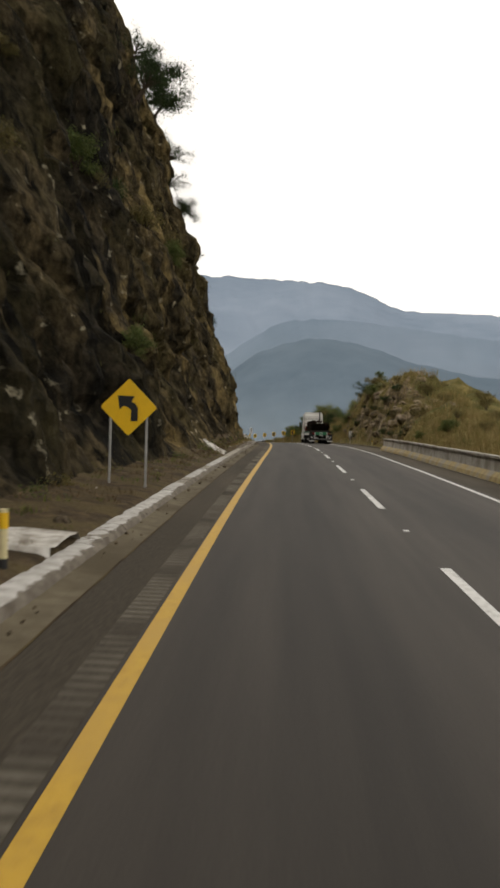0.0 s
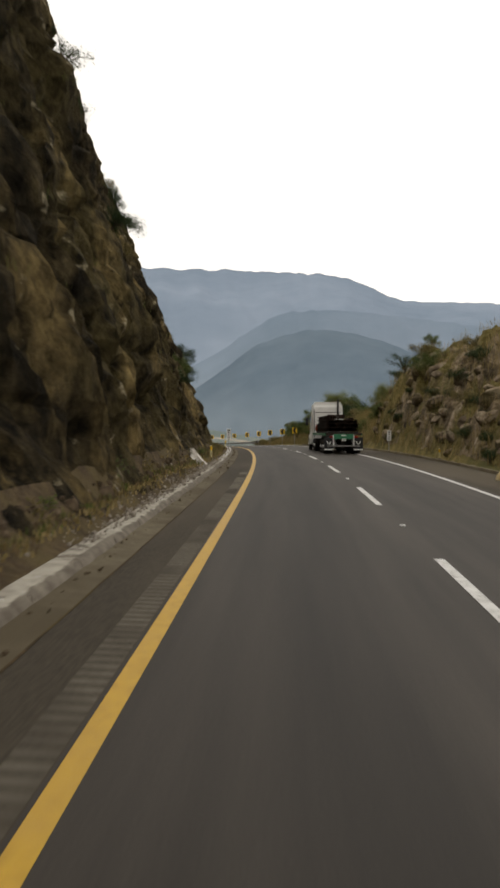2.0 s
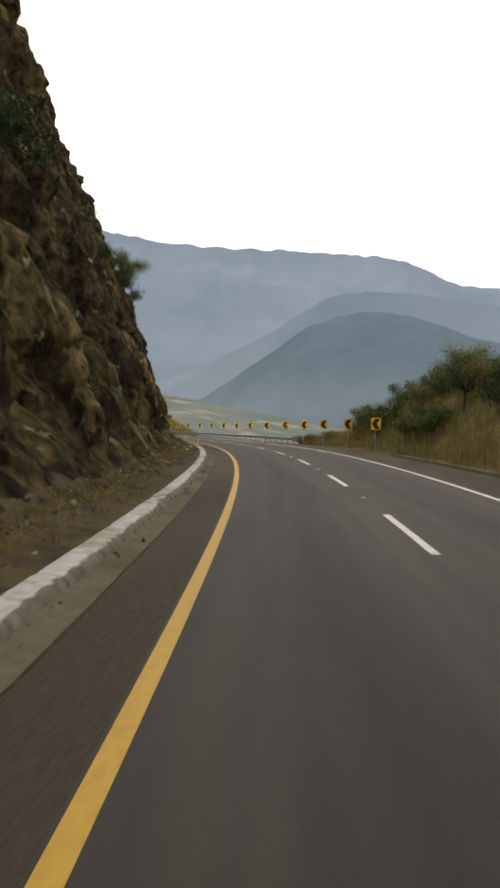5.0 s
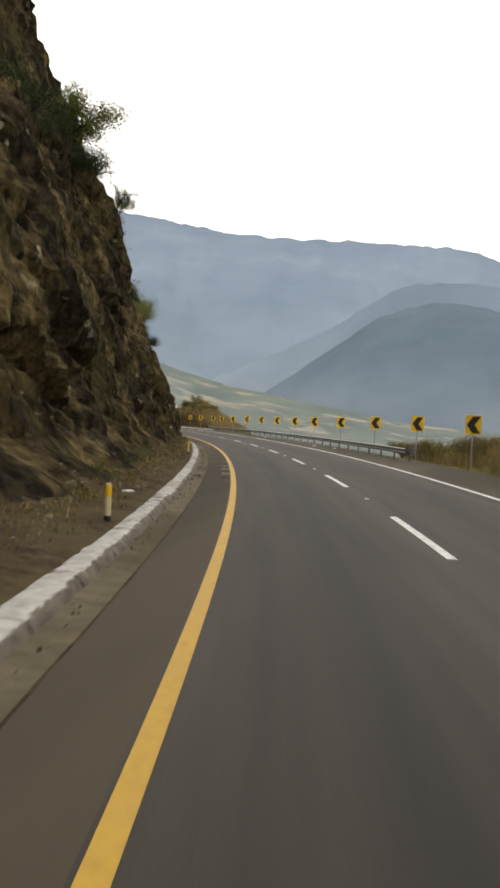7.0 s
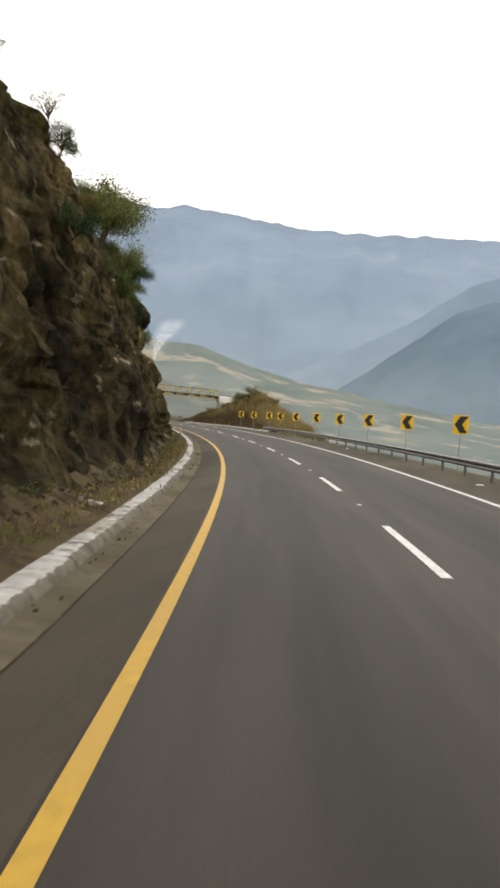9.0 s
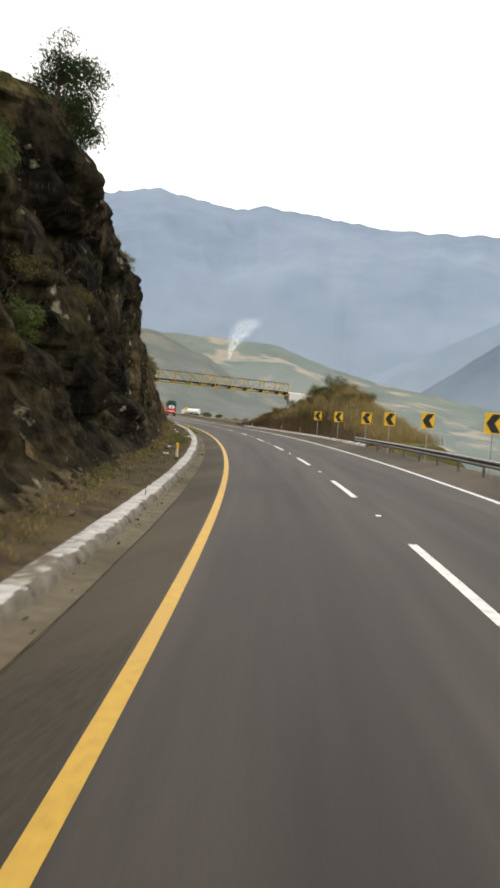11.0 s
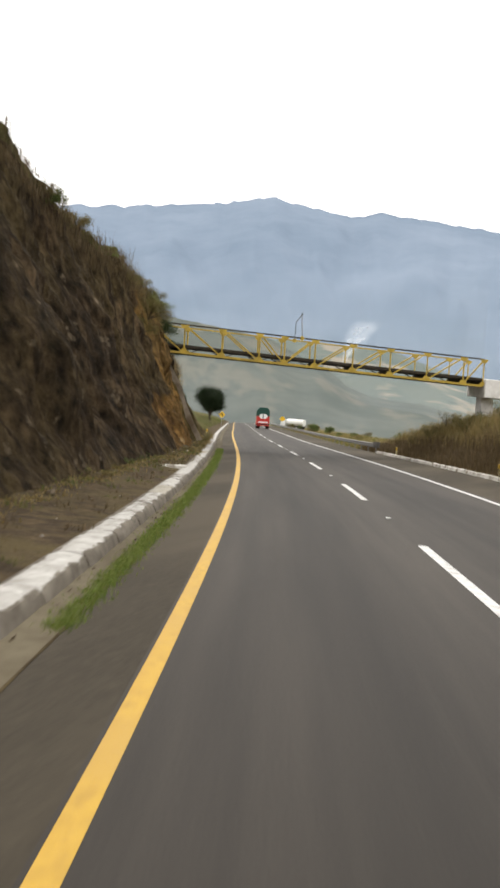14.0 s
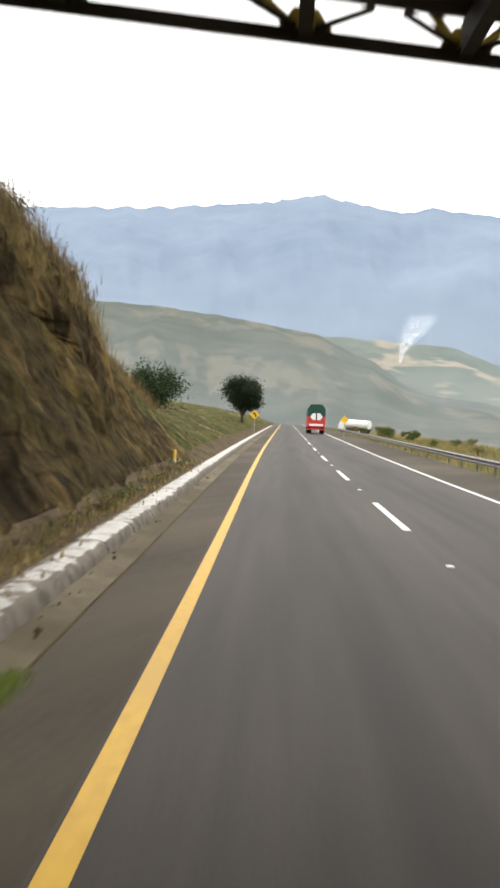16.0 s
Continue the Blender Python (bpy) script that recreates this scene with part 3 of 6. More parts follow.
def bank_height(s):
    """The bank between the shoulder and the valley."""
    return float(np.interp(s, [40, 55, 72, 84, 96, 106, 112, 116, 128, 136, 141, 150, 162, 172, 184, 196, 204, 212, 222, 331, 339, 347, 354, 361, 373, 384, 398, 406, 412, 416],
                           [0, 0.5, 1.3, 2.5, 4.7, 6.6, 7.8, 8.0, 8.0, 7.2, 5.0, 4.0, 3.2, 3.6, 3.8, 3.0, 2.2, 1.2, 0, 0, 0.8, 2.2, 4.0, 4.8, 4.0, 2.8, 2.0, 1.5, 0.7, 0]))


def ground_height(s, d):
    flat = float(np.interp(s, [420, 450], [0, 1]))
    drop = float(np.interp(d, [10.6, 11.2, 14, 22, 60, 160, 400, 900], [0.08, 0.16, 1.0, 5.0, 26, 66, 105, 125])) * (1 - flat)
    drop += flat * float(np.interp(d, [10.6, 12, 30, 60, 160, 400, 900], [0.08, 0.2, 0.5, 6, 40, 90, 125]))
    up = bank_height(s)
    if up > 0 and d > 10.6:
        steep = float(np.interp(s, [84, 92, 136, 142], [0, 1, 1, 0]))
        w = float(np.interp(d, [10.9, 11.5, 12.6, 14, 16, 20, 28, 40], [0, 0.12, 0.45, 0.8, 1.0, 0.95, 0.6, 0]))
        if s > 320:
            w = float(np.interp(d, [10.9, 11.5, 12.6, 14, 15.5, 17.5, 20, 24], [0, 0.12, 0.45, 0.85, 1.0, 0.8, 0.35, 0]))
        w = w * (1 - steep) + steep * float(np.interp(d, [10.9, 11.4, 12.0, 12.8, 14, 16, 20, 28, 40], [0, 0.14, 0.42, 0.68, 0.88, 1.0, 0.95, 0.6, 0]))
        rise = up * w * (1 + 0.22 * fbm(s * 0.14, d * 0.14, 4))
        rise += w * min(1, up / 4) * (0.7 * fbm(s * 0.4, d * 0.4, 7))
        if 88 < s < 148:
            rise += w * math.sin(math.pi * (s - 88) / 60) * (1.5 * crack(s * 0.30, d * 0.42, 6) + 0.7 * crack(s * 0.8, d * 0.9, 16))
        drop = drop * (1 - min(1, w * 1.4)) if d < 30 else drop
        return rise - drop
    return -drop + 0.1 * fbm(s * 0.3, d * 0.3, 2) * min(1, max(0, d - 11))


BROWN_BANK = surface("brown withered bank", [(0.3, (0.030, 0.020, 0.011)), (0.5, (0.080, 0.054, 0.027)), (0.7, (0.16, 0.11, 0.055))], scale=1.6, detail=10, rough=0.95, bump=0.9, bump_scale=5, dist=0.2)
OUTCROP = surface("broken tan outcrop rock", [(0.33, (0.016, 0.013, 0.009)), (0.44, (0.075, 0.058, 0.036)), (0.56, (0.19, 0.145, 0.095)), (0.70, (0.38, 0.32, 0.25))], scale=0.75, detail=13, rough=0.95, bump=1.0, bump_scale=2.2,
                  spot=(0.105, 0.088, 0.028), spot_scale=0.33, dist=0.4)


def build_ground():
    ds = [10.5, 10.9, 11.2, 11.5, 11.8, 12.1, 12.4, 12.7, 13.0, 13.35, 13.7, 14.1, 14.6, 15.2, 15.9, 16.7, 17.6, 18.8, 20.5, 23, 27, 32, 40, 55, 80, 120, 180, 260, 400, 620, 900]
    ss = np.concatenate([np.arange(-60, 84, 1.5), np.arange(84, 150, 0.5), np.arange(150, 690, 1.2)])
    verts, faces, index = [], [], []
    for s in ss:
        s = float(s)
        for d in ds:
            verts.append(at(s, d, ground_height(s, d)))
    w = len(ds)
    for i in range(len(ss) - 1):
        s = float(ss[i])
        for j in range(w - 1):
            a = i * w + j
            faces.append((a, a + 1, a + w + 1, a + w))
            rocky = band(s, 92, 130, 6) * band(ds[j], 11.2, 16.5, 0.6)
            index.append(2 if 327 < s < 418 and 10.9 < ds[j] < 13.6 + 1.2 * fbm(s * 0.3, 1, 8) else 1 if rocky > 0.3 and fbm(s * 0.16, ds[j] * 0.3, 17) > 0.05 - 0.35 * rocky else 0)
    return tagged(new("ground", mesh_from("ground", verts, faces, [GRASS_LAND, OUTCROP, BROWN_BANK], True, index)), "dry grassy bank and slope falling to the valley", "ground", kind="structure")


build_ground()


# ---- distance
def eye_of(az):
    """Where the road looks out at a bearing: the foot of the sight line."""
    return at(float(np.interp(az, [-0.1, 0.05, 0.2, 0.35, 0.5], [50, 95, 200, 310, 380])), 1.1, 2.07)


def ranges(name, label, r0, r1, az0, az1, low, high, mat, rough=0.10, seed=1, n=220, m=30, fine=60.0, power=0.85, spurs=0.06):
    """A mountain range: the angle above the horizon of its foot and crest by bearing, in radians to the left of the first heading."""
    verts, faces = [], []
    for i in range(n):
        az = az0 + (az1 - az0) * i / (n - 1)
        eye = eye_of(az)
        lo, hi = low(az) * r0, high(az) * r1
        for j in range(m):
            q = j / (m - 1)
            r = r0 + (r1 - r0) * q
            span = max(hi - lo, 1)
            spur = 0.5 - abs(noise.noise((az * 11 + 1.3 * q + seed, q * 1.2, seed))) - 0.5 * abs(noise.noise((az * 27 - 2 * q + seed, q * 2.5, seed + 3.0)))
            z = lo + (hi - lo) * q ** power + span * (rough * fbm(az * 16 + seed, q * 2.2, seed, 5) + spurs * spur) * math.sin(math.pi * q) ** 0.8 + span * 0.016 * fbm(az * fine, seed, 2) * q
            verts.append((eye.x - math.sin(az) * r, eye.y + math.cos(az) * r, eye.z + z))
    for i in range(n - 1):
        for j in range(m - 1):
            a = i * m + j
            faces.append((a, a + 1, a + m + 1, a + m))
    me = mesh_from(name, verts, faces, mat, True)
    layer = me.uv_layers.new(name="UVMap")
    for lo in me.loops:
        i, j = divmod(lo.vertex_index, m)
        layer.data[lo.index].uv = (5 * (az0 + (az1 - az0) * i / (n - 1)), j / (m - 1))
    return tagged(new(name, me), label, "mountains", kind="structure")


# haze tint in the base colour, plus a glow of that colour
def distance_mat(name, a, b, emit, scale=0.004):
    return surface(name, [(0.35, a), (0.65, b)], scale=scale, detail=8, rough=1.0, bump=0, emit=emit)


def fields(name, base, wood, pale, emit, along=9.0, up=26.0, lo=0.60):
    """Woods with a few pale fields far off, in colours greyed for haze and faintly glowing: UV runs along the slope and
    up it.
    """
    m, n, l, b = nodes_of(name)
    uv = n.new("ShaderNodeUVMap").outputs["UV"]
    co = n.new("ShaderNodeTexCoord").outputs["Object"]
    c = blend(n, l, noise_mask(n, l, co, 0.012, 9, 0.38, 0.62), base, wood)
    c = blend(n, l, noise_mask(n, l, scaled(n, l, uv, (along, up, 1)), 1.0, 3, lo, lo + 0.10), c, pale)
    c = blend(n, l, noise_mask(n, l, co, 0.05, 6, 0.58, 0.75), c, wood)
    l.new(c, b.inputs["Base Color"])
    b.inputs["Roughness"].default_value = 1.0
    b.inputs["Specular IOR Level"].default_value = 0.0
    # emission brightens the slopes like hazy daylight; they are no light source
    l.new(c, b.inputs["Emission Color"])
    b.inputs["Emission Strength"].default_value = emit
    return m


# haze of distance is put into these colours, bluer and paler farther off
FAR = distance_mat("far range, haze-tinted blue", (0.1262, 0.1690, 0.2258), (0.1718, 0.2155, 0.2780), 0.22, 0.0016)
SHOULDER_RANGE = distance_mat("haze-tinted mountain shoulder", (0.116, 0.158, 0.208), (0.156, 0.199, 0.256), 0.21, 0.003)
MID = distance_mat("haze-tinted wooded range", (0.074, 0.106, 0.140), (0.098, 0.133, 0.170), 0.17, 0.004)
# greens greyed and lightened here in place of haze
FLOOR = fields("haze-tinted valley fields", (0.126, 0.144, 0.128), (0.092, 0.116, 0.108), (0.235, 0.210, 0.170), 0.19, 3.2, 7.0, 0.53)
NEAR_HILL = fields("haze-greyed green hillside", (0.104, 0.113, 0.100), (0.079, 0.091, 0.082), (0.127, 0.127, 0.107), 0.15, 4.0, 4.0, 0.52)
ranges("backdrop_far", "distant mountain range tinted blue for haze", 2500, 4500, -0.9, 1.2, lambda az: -0.03,
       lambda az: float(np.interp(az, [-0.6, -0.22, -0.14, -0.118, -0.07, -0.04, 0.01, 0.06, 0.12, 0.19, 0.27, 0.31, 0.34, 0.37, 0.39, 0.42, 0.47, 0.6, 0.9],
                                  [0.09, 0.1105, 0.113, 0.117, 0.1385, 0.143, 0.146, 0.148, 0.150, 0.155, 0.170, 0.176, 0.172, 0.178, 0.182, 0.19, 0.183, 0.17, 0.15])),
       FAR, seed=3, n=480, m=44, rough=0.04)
ranges("backdrop_middle", "rounded wooded hill tinted blue for haze", 1300, 2000, -0.8, 0.26, lambda az: -0.075,
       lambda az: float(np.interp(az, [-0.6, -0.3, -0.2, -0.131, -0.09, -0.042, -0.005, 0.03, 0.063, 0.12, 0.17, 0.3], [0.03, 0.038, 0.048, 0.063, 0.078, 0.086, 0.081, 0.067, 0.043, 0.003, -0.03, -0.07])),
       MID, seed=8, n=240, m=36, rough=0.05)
ranges("backdrop_shoulder", "broad haze-tinted shoulder of the mountain behind the wooded hill", 2050, 2450, -0.8, 0.3, lambda az: -0.06,
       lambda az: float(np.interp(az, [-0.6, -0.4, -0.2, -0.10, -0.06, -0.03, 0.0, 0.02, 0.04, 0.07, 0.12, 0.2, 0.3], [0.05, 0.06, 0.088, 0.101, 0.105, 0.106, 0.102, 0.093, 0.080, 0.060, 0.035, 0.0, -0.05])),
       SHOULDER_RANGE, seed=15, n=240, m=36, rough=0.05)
ranges("backdrop_fields", "pale haze-tinted fields and woods on the valley's far side", 980, 1290, -0.4, 0.9, lambda az: -0.085,
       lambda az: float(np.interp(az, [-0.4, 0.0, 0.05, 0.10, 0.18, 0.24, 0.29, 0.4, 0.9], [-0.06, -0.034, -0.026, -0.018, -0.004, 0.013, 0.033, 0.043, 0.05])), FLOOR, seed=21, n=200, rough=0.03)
bm = bmesh.new()
bmesh.ops.create_circle(bm, cap_ends=True, segments=64, radius=4800, matrix=pose(0, 0, -128))
tagged(part("valley_floor", bm, FLOOR), "haze-tinted valley floor with pale fields", "valley", kind="structure")
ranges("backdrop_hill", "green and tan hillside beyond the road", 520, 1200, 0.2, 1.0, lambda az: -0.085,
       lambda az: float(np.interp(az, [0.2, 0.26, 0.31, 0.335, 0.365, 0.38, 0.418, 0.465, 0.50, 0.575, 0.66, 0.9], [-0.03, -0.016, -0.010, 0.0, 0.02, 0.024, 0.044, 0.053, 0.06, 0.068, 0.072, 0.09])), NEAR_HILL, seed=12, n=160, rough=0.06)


def haze(name, label, r, az0, az1, foot, crest, thick):
    """A translucent sheet standing in for haze over the valley, most opaque at its foot."""
    m, n, l, b = nodes_of(name.replace("_", " "))
    uv = n.new("ShaderNodeUVMap").outputs["UV"]
    sep = n.new("ShaderNodeSeparateXYZ")
    l.new(uv, sep.inputs[0])
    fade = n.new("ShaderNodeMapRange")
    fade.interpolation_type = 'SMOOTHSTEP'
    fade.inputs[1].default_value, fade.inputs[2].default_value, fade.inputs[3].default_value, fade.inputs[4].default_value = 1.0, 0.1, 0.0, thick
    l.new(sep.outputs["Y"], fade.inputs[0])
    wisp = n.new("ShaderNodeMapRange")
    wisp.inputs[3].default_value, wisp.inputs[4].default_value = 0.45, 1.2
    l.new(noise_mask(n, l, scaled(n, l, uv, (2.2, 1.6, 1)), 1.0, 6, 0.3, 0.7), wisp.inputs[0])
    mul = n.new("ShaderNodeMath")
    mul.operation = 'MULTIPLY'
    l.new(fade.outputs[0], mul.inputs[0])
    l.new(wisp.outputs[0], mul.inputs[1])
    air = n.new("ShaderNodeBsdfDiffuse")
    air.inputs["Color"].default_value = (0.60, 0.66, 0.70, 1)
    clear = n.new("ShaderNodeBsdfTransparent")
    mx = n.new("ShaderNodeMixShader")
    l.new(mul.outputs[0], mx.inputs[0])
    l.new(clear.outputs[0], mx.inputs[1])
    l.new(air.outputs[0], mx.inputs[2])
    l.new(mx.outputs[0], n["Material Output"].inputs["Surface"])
    k, verts, faces = 60, [], []
    for i in range(k):
        az = az0 + (az1 - az0) * i / (k - 1)
        eye = eye_of(az)
        verts += [eye + Vector((-math.sin(az) * r, math.cos(az) * r, h * r)) for h in (foot, crest)]
    faces = [(2 * i, 2 * i + 1, 2 * i + 3, 2 * i + 2) for i in range(k - 1)]
    me = mesh_from(name, verts, faces, m)
    layer = me.uv_layers.new(name="UVMap")
    for lo in me.loops:
        i, j = divmod(lo.vertex_index, 2)
        layer.data[lo.index].uv = (5 * (az0 + (az1 - az0) * i / (k - 1)), j)
    return tagged(new(name, me), label, "haze", kind="stuff")


# added see-through sheets that pale whatever lies behind them, in place of haze
haze("haze_sheet", "pale translucent haze sheet over the valley floor", 1296, -0.7, 1.1, -0.10, 0.05, 0.18)
haze("haze_sheet", "faint translucent haze sheet before the near hillside", 512, 0.22, 1.0, -0.06, 0.11, 0.16)
haze("haze_sheet", "pale translucent haze sheet before the far fields", 972, -0.5, 1.0, -0.09, 0.045, 0.20)
haze("haze_sheet", "thin bluish haze sheet before the far mountains", 2035, -0.8, 1.1, -0.08, 0.140, 0.26)


def mound(name, label, centre, radius, height, mat, seed):
    verts, faces = [centre + Vector((0, 0, height))], []
    n, m = 40, 14
    for j in range(1, m + 1):
        q = j / m
        for i in range(n):
            a = math.tau * i / n
            z = height * (0.5 + 0.5 * math.cos(math.pi * q)) * (1 + 0.25 * fbm(math.cos(a) * q * 2 + seed, math.sin(a) * q * 2, seed)) - q * q * height * 0.3
            verts.append(centre + Vector((math.cos(a) * radius * q, math.sin(a) * radius * q, z)))
    for i in range(n):
        faces.append((0, 1 + i, 1 + (i + 1) % n))
    for j in range(m - 1):
        for i in range(n):
            a, b = 1 + j * n + i, 1 + j * n + (i + 1) % n
            faces.append((a, a + n, b + n, b))
    return tagged(new(name, mesh_from(name, verts, faces, mat, True)), label, "hill", kind="structure")


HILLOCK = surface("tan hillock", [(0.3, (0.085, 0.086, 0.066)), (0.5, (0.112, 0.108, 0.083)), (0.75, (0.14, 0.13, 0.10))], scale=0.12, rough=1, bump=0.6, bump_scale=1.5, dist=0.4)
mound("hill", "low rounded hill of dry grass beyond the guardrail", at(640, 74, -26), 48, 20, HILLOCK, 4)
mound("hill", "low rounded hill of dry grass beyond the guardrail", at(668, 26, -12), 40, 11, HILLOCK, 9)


# ---- road furniture
def w_beam(d, top):
    return [(d - 0.0, top), (d - 0.08, top - 0.04), (d - 0.08, top - 0.10), (d, top - 0.15), (d - 0.08, top - 0.21), (d - 0.08, top - 0.27), (d, top - 0.31),
            (d + 0.012, top - 0.31), (d - 0.066, top - 0.268), (d - 0.066, top - 0.212), (d + 0.012, top - 0.15), (d - 0.066, top - 0.098), (d - 0.066, top - 0.042), (d + 0.012, top)]


def guardrail(s0, s1, d, label, tip=None):
    rail = thing("guardrail", Matrix.Identity(4), label, "guardrail")
    ribbon("beam", s0, s1, 2.0, w_beam(d, 0.67), STEEL, rail, closed=True, caps=True)
    post = bmesh.new()
    add_box(post, pose(0, 0, 0.18), 0.07, 0.15, 1.0)
    first = part("post", post, STEEL, rail)
    first.matrix_basis = stand(s0 + 0.4, d + 0.13, -0.05)
    s = s0 + 4.2
    while s < s1:
        o = new("post", first.data)
        o.parent = rail
        o.matrix_basis = stand(s, d + 0.13, -0.05)
        s += 3.81
    bm = bmesh.new()
    add_rod(bm, (0, 0, 0.36), (0, 0, 0.80), 0.26, sides=16)
    bmesh.ops.delete(bm, geom=[v for v in bm.verts if v.co.y > 0.12], context='VERTS')
    end = part("end_terminal", bm, tip or STEEL, rail, "rounded end terminal")
    end.matrix_basis = stand(s0, d + 0.06)
    return rail


guardrail(214.5, 325, 9.55, "galvanised steel W-beam guardrail along the outer shoulder")
guardrail(404, 600, 10.35, "galvanised steel W-beam guardrail with a rounded end terminal")

barrier = ribbon("concrete_barrier", -60, 86.7, 2.0,
                 [(9.20, -0.04), (9.26, 0.16), (9.42, 0.36), (9.48, 0.84), (9.40, 0.88), (9.40, 0.98), (9.76, 0.98), (9.76, 0.88), (9.70, 0.84), (9.78, 0.36), (9.95, 0.1), (9.95, -0.04)],
                 CONCRETE, closed=True, caps=True)
tagged(barrier, "grey concrete safety barrier with a pale coping", "barrier", kind="structure")
tagged(ribbon("barrier_paint", -60, 86.7, 2.0, [(9.193, -0.02), (9.253, 0.165), (9.415, 0.365)], surface("ochre paint", [(0.35, (0.30, 0.22, 0.09)), (0.6, (0.46, 0.36, 0.18))], scale=2.5, rough=0.8, spot=(0.33, 0.3, 0.24), spot_scale=0.7)),
       "faded ochre paint along the foot of the barrier", "paint", kind="structure")
kerb_right = ribbon("kerb_low", 326, 404, 0.6, lambda s: [(10.45, -0.05), (10.48, 0.10 + 0.06 * fbm(s * 0.9, 2, 3)), (10.66, 0.12 + 0.06 * fbm(s * 0.9, 5, 3)), (10.9, 0.0)], KERB)
tagged(kerb_right, "broken low whitewashed kerb at the foot of the bank", "kerb", kind="structure")
kerb_right2 = ribbon("kerb_low", 88, 178, 0.6, lambda s: [(10.2, -0.05), (10.23, 0.08 + 0.05 * fbm(s * 0.9, 2, 3)), (10.40, 0.09 + 0.05 * fbm(s * 0.9, 5, 3)), (10.7, -0.02)], GUTTER)
tagged(kerb_right2, "low dirty concrete kerb at the foot of the rocks", "kerb", kind="structure")

# rumble strip
def rumble():
    verts, faces = [], []
    s = -20.0
    while s < 210:
        if 88 < s < 196:
            s += 0.22
            continue
        k = len(verts)
        verts += [at(s, -0.13, 0.001), at(s, -0.42, 0.0), at(s + 0.03, -0.42, 0.008), at(s + 0.03, -0.13, 0.008), at(s + 0.08, -0.42, 0.008), at(s + 0.08, -0.13, 0.008), at(s + 0.11, -0.42, 0.0), at(s + 0.11, -0.13, 0.001)]
        faces += [(k, k + 3, k + 2, k + 1), (k + 3, k + 5, k + 4, k + 2), (k + 5, k + 7, k + 6, k + 4)]
        s += 0.22
    mat = surface("worn rumble asphalt", [(0.3, (0.105, 0.094, 0.074)), (0.7, (0.165, 0.150, 0.120))], scale=8, rough=0.85, bump=0.3, spot=(0.058, 0.050, 0.040), spot_scale=0.5)
    return tagged(new("rumble_strip", mesh_from("rumble_strip", verts, faces, mat)), "worn ribbed rumble strip on the shoulder", "rumble strip", kind="stuff")


rumble()


def bars(parent, m, rows, w, h, mat=BLACK):
    """Writing too small to read: plain bars on a plate."""
    for x, z, bw in rows:
        bm = bmesh.new()
        add_box(bm, m @ pose(x, 0, z), bw, 0.004, h)
        part("bar", bm, mat, parent)


def sign_post(name, parent, x, top, r=0.035):
    bm = bmesh.new()
    add_box(bm, pose(x, 0.03, top / 2 - 0.15), 0.05, 0.05, top + 0.3, 0.006)
    return part(name, bm, POST_STEEL, parent)


def poly_plate(pts, thick, m=None):
    """A flat plate from an outline of (x, z) pairs, facing the traffic."""
    bm = bmesh.new()
    front = [bm.verts.new((x, -thick / 2, z)) for x, z in pts]
    f = bm.faces.new(front)
    g = bmesh.ops.extrude_face_region(bm, geom=[f])
    bmesh.ops.translate(bm, verts=[v for v in g["geom"] if isinstance(v, bmesh.types.BMVert)], vec=(0, thick, 0))
    bmesh.ops.recalc_face_normals(bm, faces=bm.faces)
    if m:
        bmesh.ops.transform(bm, matrix=m, verts=bm.verts)
    return bm


def rounded(w, h, r, n=4):
    pts = []
    for cx, cz, a0 in ((w / 2 - r, -h / 2 + r, -90), (w / 2 - r, h / 2 - r, 0), (-w / 2 + r, h / 2 - r, 90), (-w / 2 + r, -h / 2 + r, 180)):
        for k in range(n + 1):
            a = radians(a0 + 90 * k / n)
            pts.append((cx + r * math.cos(a), cz + r * math.sin(a)))
    return pts


def chevron_sign(s, d):
    sign = thing("chevron_sign", stand(s, d, 0.0 + ground_height(s, max(d, 10.6)) * 0, -2.0), "yellow chevron sign with a black arrowhead on a steel post", "road sign", "chevron signs along the outer curve")
    sign_post("post", sign, 0, 1.95)
    plate = part("plate", poly_plate(rounded(0.67, 0.81, 0.045), 0.012, pose(0, 0, 2.0)), SIGN_YELLOW, sign)
    part("arrow", poly_plate([(-0.04, 0.35), (0.29, 0.35), (0.05, 0.0), (0.29, -0.35), (-0.04, -0.35), (-0.28, 0.0)][::-1], 0.006, pose(0, -0.010, 2.0)), BLACK, plate, "black arrowhead pointing along the curve")
    return sign


for s in (182.9, 193.3, 204.3, 214.8, 226.3, 239.1, 251.6, 262.5, 273.6, 284.5, 295.3, 306.5, 316.2, 323.8, 335.2, 345.4):
    chevron_sign(s, 10.0)


def diamond(s, d, side, h, label, posts=(0.0,), arrow=True, turn=0.0):
    sign = thing("warning_sign", stand(s, d, 0.2 if d < 0 else 0, turn), label, "road sign")
    for x in posts:
        sign_post("post", sign, x, h)
    plate = part("plate", poly_plate(rounded(side, side, 0.05), 0.012, pose(0, 0, h) @ pose(0, 0, 0, 0, 45, 0)), SIGN_YELLOW, sign)
    if arrow:
        k = side / 0.88
        bent = [(0.05, -0.30), (0.20, -0.30), (0.20, -0.02), (0.14, 0.08), (0.06, 0.12), (0.12, 0.24), (-0.24, 0.25), (-0.20, -0.06), (-0.12, 0.03), (-0.02, 0.00), (0.05, -0.06)]
        part("arrow", poly_plate([(x * k, z * k) for x, z in bent], 0.006, pose(0, -0.010, h)), BLACK, plate, "black curve arrow")
    return sign


diamond(29.0, -2.55, 0.96, 1.90, "yellow diamond curve sign on two steel posts", posts=(-0.43, 0.43))
diamond(487.5, -1.95, 0.75, 2.1, "small yellow diamond warning sign by the kerb")
